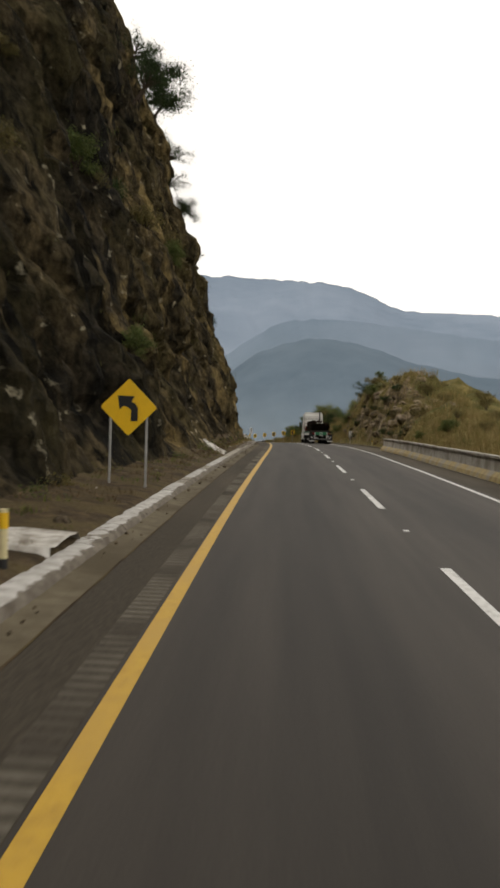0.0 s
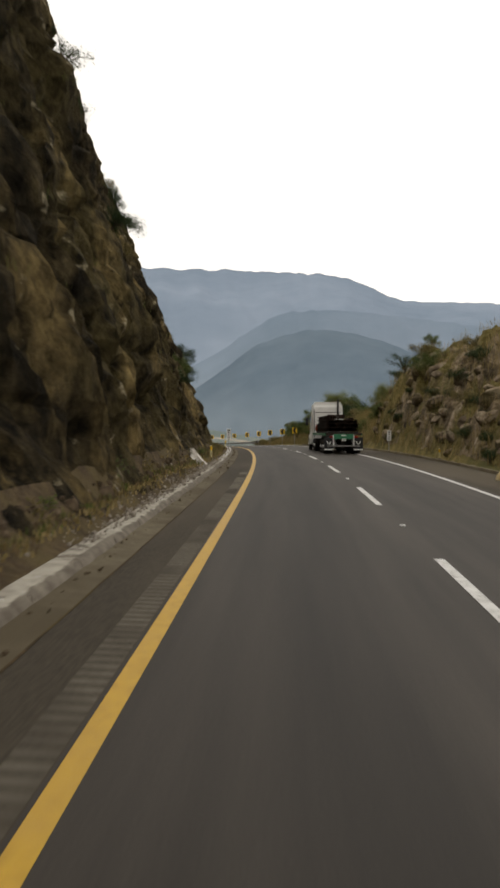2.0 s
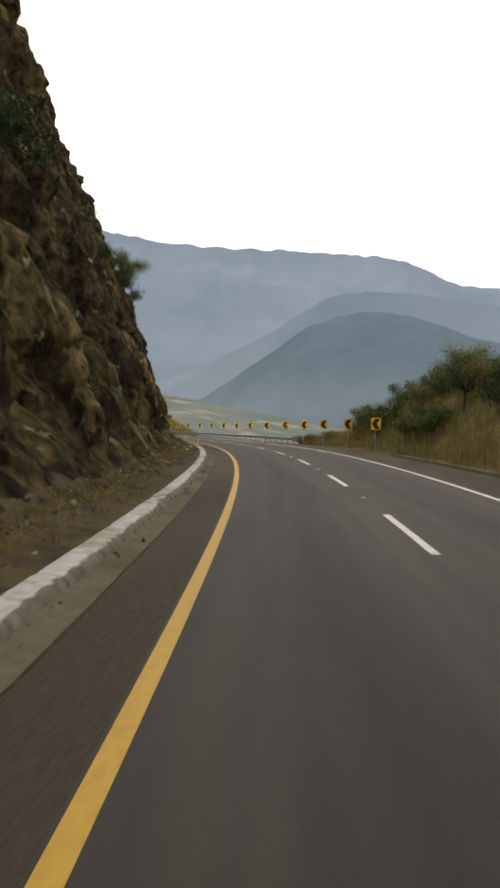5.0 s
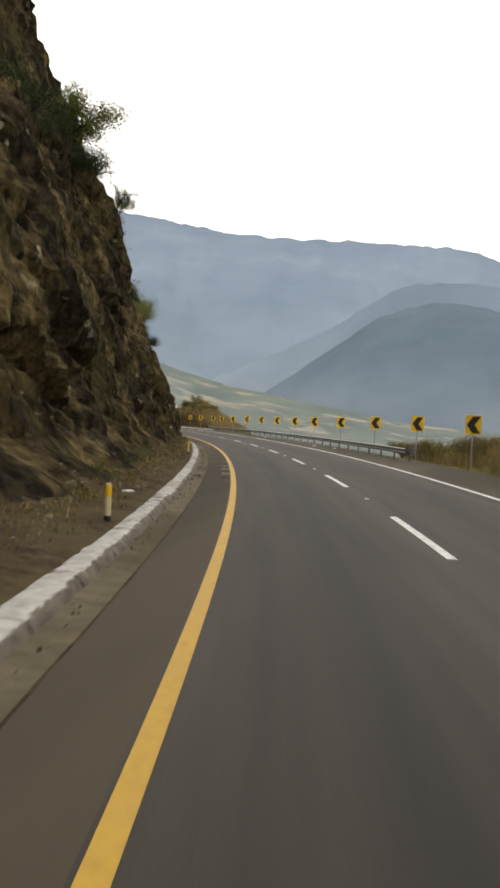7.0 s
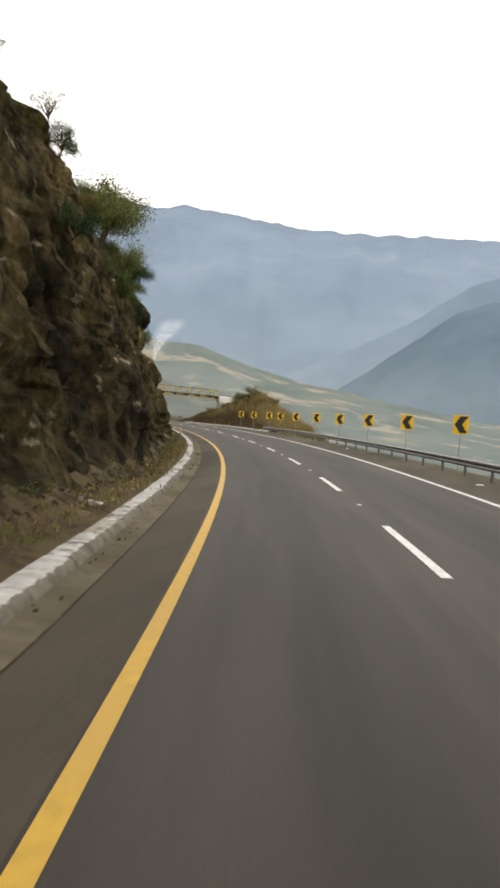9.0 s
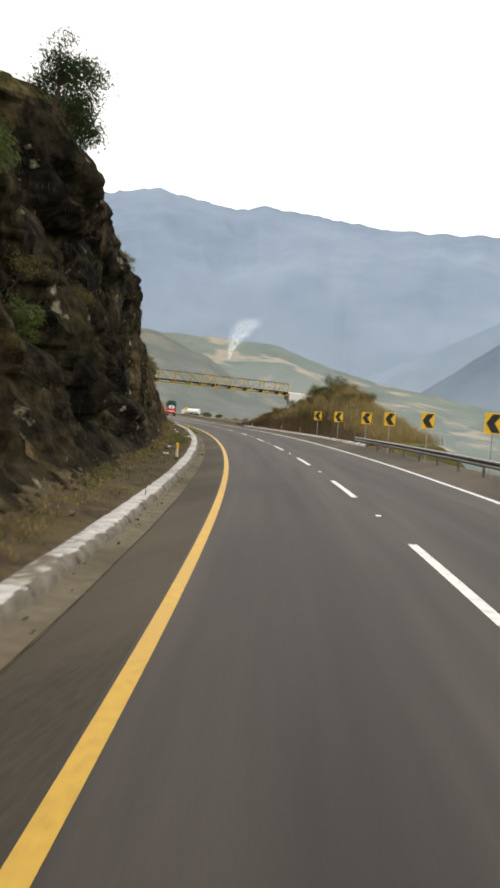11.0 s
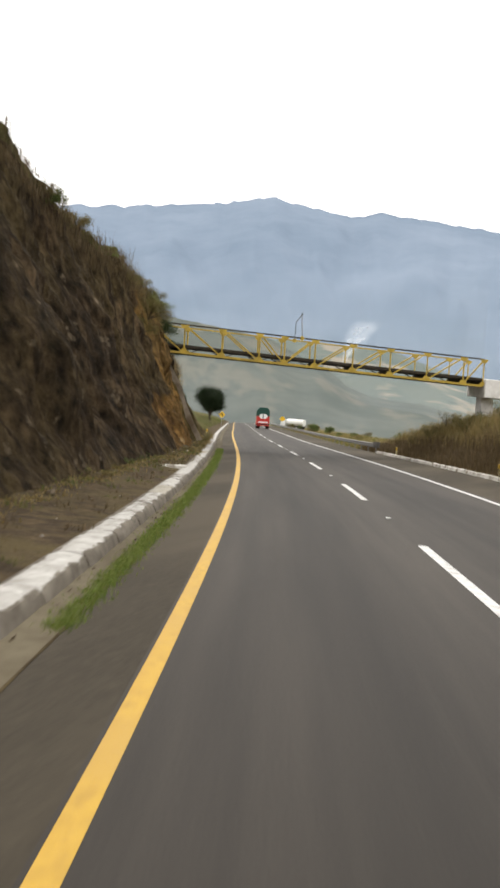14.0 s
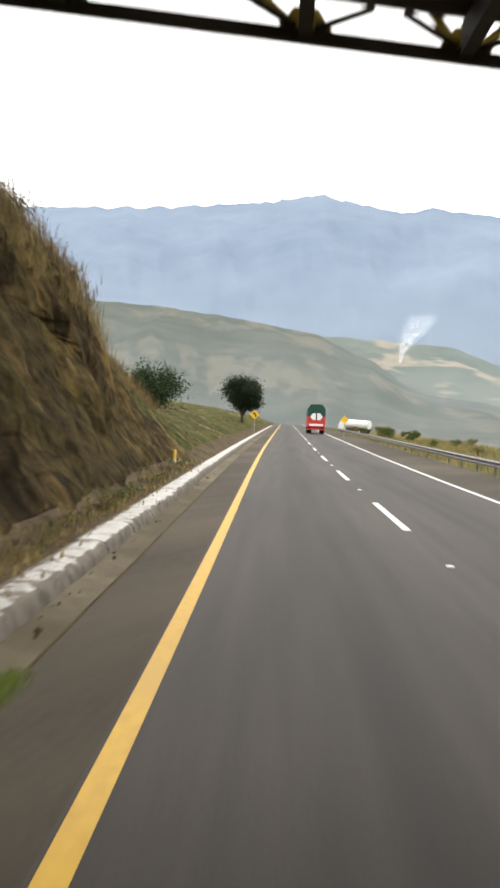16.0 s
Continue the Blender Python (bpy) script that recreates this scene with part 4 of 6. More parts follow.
diamond(503.6, 8.7, 0.75, 2.1, "small yellow diamond warning sign by the outer shoulder", arrow=False)


def km_sign(s, d, base):
    sign = thing("marker_sign", stand(s, d, base), "white upright distance marker with black marks", "road sign", "distance markers")
    sign_post("post", sign, 0, 1.0)
    plate = part("plate", poly_plate(rounded(0.30, 0.76, 0.02), 0.01, pose(0, 0, 1.22)), SIGN_WHITE, sign)
    bars(plate, pose(0, -0.009, 1.22), [(0, 0.26, 0.16), (0, 0.10, 0.10), (0, -0.08, 0.10), (0, -0.26, 0.10)], 0.1, 0.09)
    return sign


km_sign(124.0, -1.72, 0.15)
km_sign(121.8, 10.3, 0.0)


POST_CREAM = plain("sun-yellowed white plastic", (0.66, 0.58, 0.33), rough=0.5, dirt=0.25)


def delineator(s, d, h0=0.22, band=True):
    post = thing("delineator", stand(s, d, h0), "white plastic delineator post with a yellow reflector and black foot", "delineator", "delineator posts")
    bm = bmesh.new()
    add_rod(bm, (0, 0, 0.10), (0, 0, 0.66), 0.055, 0.05, sides=12)
    part("tube", bm, POST_CREAM, post, smooth=False)
    bm = bmesh.new()
    add_rod(bm, (0, 0, 0.44), (0, 0, 0.62), 0.057, 0.0545, sides=12)
    part("reflector", bm, SIGN_YELLOW, post)
    bm = bmesh.new()
    add_rod(bm, (0, 0, -0.08), (0, 0, 0.10), 0.062, 0.057, sides=12)
    part("foot", bm, BLACK, post)
    return post


for s, d in ((17.3, -1.98), (95, -1.99), (128.5, -2.0), (181.3, -2.02), (214.2, -2.05), (296.8, -1.98), (336, -2.02), (416.7, -2.4)):
    delineator(s, d)
for s, d in ((106.7, 10.9), (360.8, 10.95), (374, 11.0), (397.5, 10.75)):
    delineator(s, d, -0.05)


# ---- concrete aprons and the drain chute on the cliff side
def apron(s, d0, d1, w, rise, label):
    """Cement thrown against the rock: an uneven slab with a ragged edge."""
    bm = bmesh.new()
    rows = []
    n = 9
    for k in range(7):
        q = k / 6
        row = []
        for j in range(n):
            e = (j / (n - 1) * 2 - 1) * (0.5 - 0.16 * q * q)
            ragged = 1 + 0.35 * fbm(j * 0.9 + s, q * 2.0, 3) * abs(e) * 2
            d = d0 + (d1 - d0) * q * (1 + 0.18 * fbm(j * 0.7, s, 6))
            row.append(bm.verts.new(at(s + e * w * ragged, d, 0.27 + rise * q ** 1.3 + 0.05 * fbm(j * 0.8, q * 3 + s, 5) - (0.3 if j in (0, n - 1) else 0))))
        rows.append(row)
    rows.append([bm.verts.new(v.co - Vector((0, 0, 0.4))) for v in rows[-1]])
    for a, b in zip(rows, rows[1:]):
        for j in range(n - 1):
            bm.faces.new((a[j], a[j + 1], b[j + 1], b[j]))
    ob = part("drain_apron", bm, KERB, smooth=True)
    return tagged(ob, label, "drain apron", "drain aprons by the kerb")


apron(19.4, -1.75, -4.3, 2.2, 0.05, "whitewashed concrete drain apron behind the kerb")
apron(52.6, -1.8, -2.9, 2.0, 0.55, "sloping whitewashed cement apron against the rock")
apron(88.5, -1.75, -2.4, 1.5, 0.6, "chipped white cement apron against the rock")
apron(326.4, -1.75, -2.9, 0.8, 0.03, "whitewashed concrete drain apron behind the kerb")
apron(366.8, -1.75, -3.2, 1.5, 0.03, "whitewashed concrete drain apron behind the kerb")


def chute():
    """A channel down the cut slope with a low wall on either side."""
    stained = surface("stained chute concrete", [(0.3, (0.16, 0.125, 0.09)), (0.6, (0.30, 0.25, 0.19))], scale=2.0, rough=0.9, bump=0.4, bump_scale=20, spot=(0.13, 0.095, 0.06), spot_scale=0.8)
    ob = thing("drain_chute", Matrix.Identity(4), "grey-brown concrete drain chute down the cut slope", "drain chute")
    along = (at(395, 0) - at(389, 0)).normalized()
    line = []
    for k in range(30):
        q = k / 29
        s, v = 391.8 - 0.9 * q, 0.96 * q
        p = sum((cliff_point(s + e, max(0.0, min(1.0, v + f))) for e in (-0.6, -0.3, 0, 0.3, 0.6) for f in (-0.06, 0, 0.06)), Vector()) / 15
        line.append((p, (at(s, 0) - at(s, -1)).normalized() + Vector((0, 0, 0.4))))
    for name, outline in (("channel", ((-0.152, -0.5), (-0.152, 0.20), (0.152, 0.20), (0.152, -0.5))),
                          ("side_wall", ((-0.24, -0.5), (-0.24, 0.30), (-0.17, 0.31), (-0.15, 0.19), (-0.15, -0.5))),
                          ("side_wall", ((0.15, -0.5), (0.15, 0.19), (0.17, 0.31), (0.24, 0.30), (0.24, -0.5)))):
        bm = bmesh.new()
        rows = [[bm.verts.new(p + along * e + out * o) for e, o in outline] for p, out in line]
        for a, b in zip(rows, rows[1:]):
            for j in range(len(outline) - 1):
                bm.faces.new((a[j], a[j + 1], b[j + 1], b[j]))
        part(name, bm, stained, ob)
    return ob


chute()


# ---- footbridge
BR_A, BR_B = at(390.5, -3.5, 5.66), at(392.6, 13.7, 4.84)
BR_ALONG = (BR_B - BR_A).normalized()
BR_OVER = (at(400, 2.5) - at(390, 2.5)).normalized()
BR_OVER = Vector((BR_OVER.x, BR_OVER.y, 0)).normalized()
BR_TALL, BR_WIDE = 1.65, 3.9
# near-black steel; the shade under the bridge is put into this colour
BRIDGE_DARK = plain("dark bridge steel with underside shade", (0.035, 0.026, 0.014), rough=0.75, dirt=0.5)
PANELS = [-2.3, 0.0, 2.25, 4.5, 6.03, 7.9, 10.25, 12.6, 14.95, 17.3, 18.6]


def bridge_at(u, v, h):
    """A place on the bridge: u along it from the cliff, v across it along the road, h above its lower chord."""
    return BR_A + BR_ALONG * u + BR_OVER * v + Vector((0, 0, h))


def gusset_plate(truss, u, v, z, q, mat):
    bm = bmesh.new()
    c = [bm.verts.new(bridge_at(u + x, v - 0.045 + y, z + q * zz)) for y in (0, 0.09) for x, zz in ((-0.27, -0.05), (0.27, -0.05), (0.11, 0.17), (-0.11, 0.17))]
    bm.faces.new(c[:4]), bm.faces.new(c[4:][::-1])
    for j in range(4):
        bm.faces.new((c[j], c[4 + j], c[4 + (j + 1) % 4], c[(j + 1) % 4]))
    bmesh.ops.recalc_face_normals(bm, faces=bm.faces)
    part("gusset", bm, mat, truss)


def footbridge():
    br = thing("footbridge", Matrix.Identity(4), "yellow painted steel truss footbridge crossing over the road", "footbridge")

    def beam(name, a, b, w, h, mat=BRIDGE_YELLOW, parent=br, label=""):
        bm = bmesh.new()
        add_beam(bm, a, b, w, h)
        return part(name, bm, mat, parent, label)

    u0, u1 = PANELS[0], PANELS[-1]
    for v in (0, BR_WIDE):
        # far lower chord in the dark colour, painted as if in shade
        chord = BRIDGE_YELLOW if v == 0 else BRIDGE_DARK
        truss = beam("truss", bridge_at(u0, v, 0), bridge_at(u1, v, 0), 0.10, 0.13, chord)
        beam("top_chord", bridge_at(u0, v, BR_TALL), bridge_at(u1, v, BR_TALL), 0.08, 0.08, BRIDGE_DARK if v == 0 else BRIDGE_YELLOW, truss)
        for k, u in enumerate(PANELS):
            beam("upright", bridge_at(u, v, 0), bridge_at(u, v, BR_TALL), 0.07, 0.07, parent=truss)
            gusset_plate(truss, u, v, 0.09, 1, BRIDGE_YELLOW)
            gusset_plate(truss, u, v, BR_TALL - 0.06, -1, BRIDGE_YELLOW)
            if k + 1 < len(PANELS):
                a, b = (BR_TALL, 0) if k < 4 else (0, BR_TALL)
                beam("diagonal", bridge_at(u, v, a), bridge_at(PANELS[k + 1], v, b), 0.075, 0.075, parent=truss)
    span = Matrix((BR_ALONG, BR_OVER, Vector((0, 0, 1)))).transposed().to_4x4()
    mid = (u0 + u1) / 2
    k = 0
    while k * 0.30 < BR_WIDE - 0.35:
        deck = bmesh.new()
        add_box(deck, Matrix.Translation(bridge_at(mid, 0.27 + k * 0.30, 0.34)) @ span, u1 - u0, 0.285, 0.09)
        part("deck_plank", deck, DECK, br, "dark weathered deck plank")
        k += 1
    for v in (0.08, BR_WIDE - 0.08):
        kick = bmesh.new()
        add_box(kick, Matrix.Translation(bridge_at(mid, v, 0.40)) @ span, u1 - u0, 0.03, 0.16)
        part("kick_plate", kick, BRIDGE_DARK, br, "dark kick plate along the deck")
    # beams and braces under the deck carry its shade as colour
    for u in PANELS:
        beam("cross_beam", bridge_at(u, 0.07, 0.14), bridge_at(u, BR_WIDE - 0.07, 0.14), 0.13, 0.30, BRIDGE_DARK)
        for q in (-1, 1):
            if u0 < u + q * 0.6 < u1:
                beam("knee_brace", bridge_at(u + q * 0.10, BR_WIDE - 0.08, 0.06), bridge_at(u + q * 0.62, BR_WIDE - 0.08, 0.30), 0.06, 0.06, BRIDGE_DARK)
    # bent lamp mast over both trusses
    top = bridge_at(6.98, 0.3, BR_TALL + 1.38)
    for a, b, r in ((bridge_at(7.05, 0, BR_TALL), top, 0.028), (bridge_at(6.85, BR_WIDE, BR_TALL), bridge_at(6.85, BR_WIDE - 0.6, BR_TALL + 1.15), 0.022), (bridge_at(6.85, BR_WIDE - 0.6, BR_TALL + 1.15), top, 0.022)):
        bm = bmesh.new()
        add_rod(bm, a, b, r)
        part("mast", bm, STEEL, br, "thin bent steel mast")
    bm = bmesh.new()
    add_rod(bm, top, top + Vector((0, 0, 0.14)), 0.05, 0.03)
    part("mast_tip", bm, BRIDGE_DARK, br, "dark mast tip")
    for u, v in ((7.05, 0), (6.85, BR_WIDE)):
        bm = bmesh.new()
        add_rod(bm, bridge_at(u, v - 0.05, BR_TALL), bridge_at(u, v + 0.05, BR_TALL), 0.13, sides=16)
        part("mast_plate", bm, BRIDGE_YELLOW, br, "round yellow mast plate")
    white = surface("white painted concrete", [(0.3, (0.52, 0.50, 0.47)), (0.6, (0.74, 0.72, 0.69))], scale=1.2, rough=0.85, bump=0.2)
    bm = bmesh.new()
    add_box(bm, Matrix.Translation(bridge_at(u1 + 1.3, BR_WIDE / 2, -0.12)) @ span, 2.4, BR_WIDE + 0.5, 1.15, 0.05)
    cap = part("abutment", bm, white, br, "white painted concrete abutment head")
    bm = bmesh.new()
    add_box(bm, Matrix.Translation(bridge_at(u1 + 0.75, BR_WIDE / 2, -4.6)) @ span, 0.8, 1.4, 8.2, 0.05)
    part("pier", bm, white, cap, "white painted concrete pier")
    bm = bmesh.new()
    add_box(bm, Matrix.Translation(bridge_at(u0 - 0.2, BR_WIDE / 2, -0.5)) @ span, 1.4, BR_WIDE + 0.6, 1.0, 0.05)
    part("bearing_block", bm, CONCRETE, br, "concrete bearing block in the cut slope")
    return br


footbridge()


# ---- vehicles
TRUCK_WHITE = plain("white truck paint", (0.72, 0.72, 0.69), rough=0.35, dirt=0.12)
TRUCK_GREEN = plain("green trailer paint", (0.012, 0.16, 0.07), rough=0.45, dirt=0.3)
CHASSIS = plain("black chassis", (0.015, 0.015, 0.016), rough=0.7, dirt=0.3)
RUBBER = plain("tyre rubber", (0.018, 0.017, 0.016), rough=0.9, dirt=0.3)
ALLOY = plain("polished wheel", (0.55, 0.55, 0.54), rough=0.3, metal=0.8)
RUST = surface("rusty steel beams", [(0.3, (0.012, 0.008, 0.006)), (0.6, (0.034, 0.020, 0.014)), (0.8, (0.07, 0.04, 0.026))], scale=2.5, rough=0.85, bump=0.4, bump_scale=20, stretch=(1, 0.15, 1), vary=0.25)
ORANGE = plain("orange tarpaulin", (0.42, 0.07, 0.02), rough=0.7, dirt=0.3)
RED = plain("red lorry paint", (0.50, 0.025, 0.015), rough=0.4, dirt=0.2)
TARP = plain("dark green tarpaulin", (0.012, 0.06, 0.045), rough=0.8, dirt=0.4)
LENS_RED = plain("red lens", (0.35, 0.01, 0.01), rough=0.2)
GLASS = plain("dark cab glass", (0.02, 0.025, 0.03), rough=0.08, dirt=0.1)


def wheel(parent, x, y, r=0.5, w=0.28, dual=False):
    """A road wheel at x, y; its face looks away from the vehicle's middle."""
    side = 1 if x > 0 else -1
    bm = bmesh.new()
    for k in range(2 if dual else 1):
        cx = x - side * k * (w + 0.05)
        prof = [(r * 0.56, -w / 2), (r * 0.94, -w / 2), (r, -w * 0.36), (r, w * 0.36), (r * 0.94, w / 2), (r * 0.56, w / 2)]
        n = 24
        ring = [[bm.verts.new((cx + o, y + rr * math.cos(math.tau * i / n), r + rr * math.sin(math.tau * i / n))) for rr, o in prof] for i in range(n)]
        for i in range(n):
            a, b = ring[i], ring[(i + 1) % n]
            for j in range(len(prof)):
                bm.faces.new((a[j], a[(j + 1) % len(prof)], b[(j + 1) % len(prof)], b[j]))
    bmesh.ops.recalc_face_normals(bm, faces=bm.faces)
    wh = part("wheel", bm, RUBBER, parent)
    bm = bmesh.new()
    add_rod(bm, (x + side * (w / 2 - 0.10), y, r), (x + side * (w / 2 - 0.05), y, r), r * 0.57, sides=20)
    add_rod(bm, (x + side * (w / 2 - 0.06), y, r), (x + side * (w / 2 + 0.03), y, r), r * 0.22, r * 0.16, sides=12)
    for k in range(8):
        a = math.tau * k / 8
        add_rod(bm, (x + side * (w / 2 - 0.06), y + 0.36 * r * math.cos(a), r + 0.36 * r * math.sin(a)), (x + side * (w / 2 - 0.02), y + 0.36 * r * math.cos(a), r + 0.36 * r * math.sin(a)), 0.02, sides=6)
    part("rim", bm, ALLOY, wh)
    return wh


def block(name, parent, x, y, z, sx, sy, sz, mat, bevel=0.02, label="", rx=0, ry=0, rz=0):
    bm = bmesh.new()
    add_box(bm, pose(x, y, z, rx, ry, rz), sx, sy, sz, bevel)
    return part(name, bm, mat, parent, label)


def loft(name, parent, sections, mat, label="", bevel=0.0):
    """A body through outlines of equal length, each a list of points."""
    bm = bmesh.new()
    rings = [[bm.verts.new(p) for p in sec] for sec in sections]
    w = len(rings[0])
    for a, b in zip(rings, rings[1:]):
        for j in range(w):
            bm.faces.new((a[j], a[(j + 1) % w], b[(j + 1) % w], b[j]))
    bm.faces.new(rings[0][::-1])
    bm.faces.new(rings[-1])
    bmesh.ops.recalc_face_normals(bm, faces=bm.faces)
    if bevel:
        bmesh.ops.bevel(bm, geom=[e for e in bm.edges], offset=bevel, segments=2, affect='EDGES', profile=0.5)
    return part(name, bm, mat, parent, label)


def box_ring(y, x, z0, z1, top=None):
    t = x if top is None else top
    return [(-x, y, z0), (x, y, z0), (t, y, z1), (-t, y, z1)]


def flatbed_lorry(m):
    lorry = thing("flatbed_lorry", m, "white tractor unit with a green flatbed trailer of rusty steel beams", "lorry")
    # trailer
    bed = block("flatbed", lorry, 0, 5.3, 1.36, 2.5, 10.6, 0.16, DECK, 0.02, "dark plank bed")
    for x in (-1.24, 1.24):
        block("side_rail", bed, x, 5.3, 1.34, 0.06, 10.6, 0.14, TRUCK_GREEN, 0.01, "green side rail")
    for x in (-0.45, 0.45):
        block("chassis_beam", lorry, x, 5.6, 1.06, 0.16, 10.4, 0.40, CHASSIS, 0.01)
    tail = block("tail_panel", lorry, 0, -0.01, 1.20, 1.36, 0.06, 0.34, TRUCK_GREEN, 0.01, "green tail panel")
    block("bar", tail, 0.0, -0.045, 1.27, 0.34, 0.006, 0.06, SIGN_WHITE, 0)
    block("number_plate", tail, 0.02, -0.05, 0.98, 0.30, 0.012, 0.15, SIGN_WHITE, 0.003, "white plate with dark bar")
    block("bar", tail, 0.02, -0.06, 0.98, 0.22, 0.004, 0.05, CHASSIS, 0)
    for x in (-0.70, 0.70):
        block("tail_post", tail, x, -0.02, 0.92, 0.06, 0.07, 0.80, SIGN_WHITE, 0.01, "pale tail post")
    bumper = block("rear_bumper", lorry, 0, -0.03, 0.56, 2.2, 0.10, 0.10, STEEL, 0.01, "steel underrun bar")
    for x in (-0.6, 0.6):
        block("stay", bumper, x, 0.0, 0.78, 0.06, 0.06, 0.45, STEEL, 0.005)
    for x in (-1.0, 1.0):
        flap = block("mudflap", lorry, x, 0.02, 0.72, 0.64, 0.02, 0.86, CHASSIS, 0.004, "black mudflap with pale chevron")
        block("flap_strip", flap, x, 0.0, 0.32, 0.62, 0.03, 0.09, SIGN_WHITE, 0.003, "white reflective strip")
        for q in (-1, 1):
            block("flap_mark", flap, x + q * 0.09, 0.0, 0.78, 0.05, 0.02, 0.24, SIGN_WHITE, 0, "pale chevron stroke", 0, q * 32, 0)
        block("tail_light", lorry, x * 0.86, -0.03, 1.18, 0.22, 0.05, 0.10, LENS_RED, 0.008, "red tail light")
        for k in (1.15, 2.4, 3.65):
            wheel(lorry, x * 1.1, k, 0.5, 0.27, True)
    for y in (1.15, 2.4, 3.65):
        bm = bmesh.new()
        add_rod(bm, (-1.0, y, 0.5), (1.0, y, 0.5), 0.08)
        part("axle", bm, CHASSIS, lorry)
    for x in (-0.75, 0.75):
        block("landing_leg", lorry, x, 7.4, 0.62, 0.14, 0.14, 0.9, CHASSIS, 0.01)
    # load of steel beams
    rng = random.Random(5)
    load = part("load", (lambda g: (add_box(g, pose(0, 4.9, 1.49), 2.1, 9.0, 0.09), g)[1])(bmesh.new()), CHASSIS, lorry, "timber bearers under the load")
    for k in range(26):
        layer = k // 8
        x = -0.98 + (k % 8) * 0.28 + rng.uniform(-0.03, 0.03)
        ln = rng.uniform(7.8, 9.2) - layer * 0.3
        y = 0.35 + ln / 2 + rng.uniform(-0.1, 0.6)
        bm = bmesh.new()
        z = 1.68 + layer * 0.27
        t = pose(x, y, z, 0, 0, rng.uniform(-0.5, 0.5))
        add_box(bm, t @ pose(0, 0, 0.115), 0.24, ln, 0.03)
        add_box(bm, t @ pose(0, 0, -0.115), 0.24, ln, 0.03)
        add_box(bm, t, 0.03, ln, 0.22)
        part("steel_beam", bm, RUST, load)
    for k, (x, y, z, l) in enumerate(((-0.6, 2.2, 2.56, 2.6), (0.1, 3.4, 2.60, 3.2), (0.7, 2.6, 2.35, 2.4))):
        block("steel_beam", load, x, y, z, 0.34, l, 0.30, RUST, 0.02, rx=2 - k)
    for y in (2.0, 4.6, 7.2):
        bm = bmesh.new()
        add_beam(bm, (-1.25, y, 1.42), (-1.0, y, 2.60), 0.06, 0.012)
        add_beam(bm, (-1.0, y, 2.60), (1.0, y, 2.60), 0.06, 0.012)
        add_beam(bm, (1.0, y, 2.60), (1.25, y, 1.42), 0.06, 0.012)
        part("strap", bm, CHASSIS, load)
    bm = bmesh.new()
    bmesh.ops.create_icosphere(bm, subdivisions=3, radius=0.5, matrix=pose(-0.75, 9.5, 1.75) @ Matrix.Diagonal((0.8, 1.2, 0.75, 1)))
    for v in bm.verts:
        v.co += 0.08 * Vector((fbm(*(v.co * 2)), fbm(*(v.co * 2.2)), fbm(*(v.co * 1.9))))
    part("tarpaulin", bm, ORANGE, lorry, "bundled orange tarpaulin", smooth=True)
    # tractor unit
    for x in (-0.42, 0.42):
        block("frame_rail", lorry, x, 11.8, 0.86, 0.10, 6.6, 0.26, CHASSIS, 0.01)
    for y in (8.95, 10.15):
        for x in (-1.08, 1.08):
            wheel(lorry, x, y, 0.5, 0.27, True)
    for x in (-1.08, 1.08):
        wheel(lorry, x, 14.55, 0.51, 0.28)
    bm = bmesh.new()
    add_rod(bm, (-0.5, 9.4, 1.22), (0.5, 9.4, 1.22), 0.35, sides=16)
    part("fifth_wheel", bm, CHASSIS, lorry)
    cab = loft("sleeper_cab", lorry, [box_ring(11.15, 1.20, 0.98, 3.45, 1.14), box_ring(11.2, 1.24, 0.95, 3.62, 1.16), box_ring(13.0, 1.24, 0.95, 3.66, 1.14), box_ring(13.35, 1.22, 1.0, 3.0, 1.12), box_ring(13.75, 1.20, 1.05, 2.30, 1.14)], TRUCK_WHITE, "white sleeper cab")
    loft("roof_fairing", lorry, [box_ring(11.3, 1.12, 3.58, 3.88, 1.02), box_ring(12.2, 1.12, 3.60, 3.90, 1.0), box_ring(13.0, 1.08, 3.60, 3.74, 0.9), box_ring(13.35, 1.0, 3.0, 3.1, 0.9)], TRUCK_WHITE, "white roof fairing")
    loft("bonnet", lorry, [box_ring(13.7, 1.10, 1.0, 2.15, 0.98), box_ring(14.6, 1.02, 1.0, 2.02, 0.86), box_ring(15.5, 0.92, 0.95, 1.82, 0.74), box_ring(15.7, 0.84, 0.9, 1.6, 0.66)], TRUCK_WHITE, "white sloping bonnet")
    for x in (-1, 1):
        arch = []
        for k in range(9):
            a = math.pi * k / 8
            arch.append([(x * 0.86, 14.55 + 0.66 * math.cos(a), 0.50 + 0.66 * math.sin(a)), (x * 1.24, 14.55 + 0.66 * math.cos(a), 0.50 + 0.66 * math.sin(a)),
                         (x * 1.22, 14.55 + 0.74 * math.cos(a), 0.50 + 0.76 * math.sin(a)), (x * 0.86, 14.55 + 0.74 * math.cos(a), 0.50 + 0.80 * math.sin(a))])
        loft("wing", lorry, arch, TRUCK_WHITE, "white wheel arch")
        door = block("door", lorry, x * 1.215, 13.0, 1.75, 0.05, 0.95, 1.35, TRUCK_WHITE, 0.015, "white cab door")
        block("door_window", door, x * 1.228, 13.02, 2.42, 0.05, 0.72, 0.60, GLASS, 0.02, "dark door window")
        block("door_handle", door, x * 1.25, 12.65, 1.75, 0.03, 0.14, 0.04, CHASSIS, 0.005)
        block("sleeper_panel", lorry, x * 1.225, 11.85, 2.35, 0.03, 0.95, 0.95, TRUCK_WHITE, 0.01, "raised white sleeper panel")
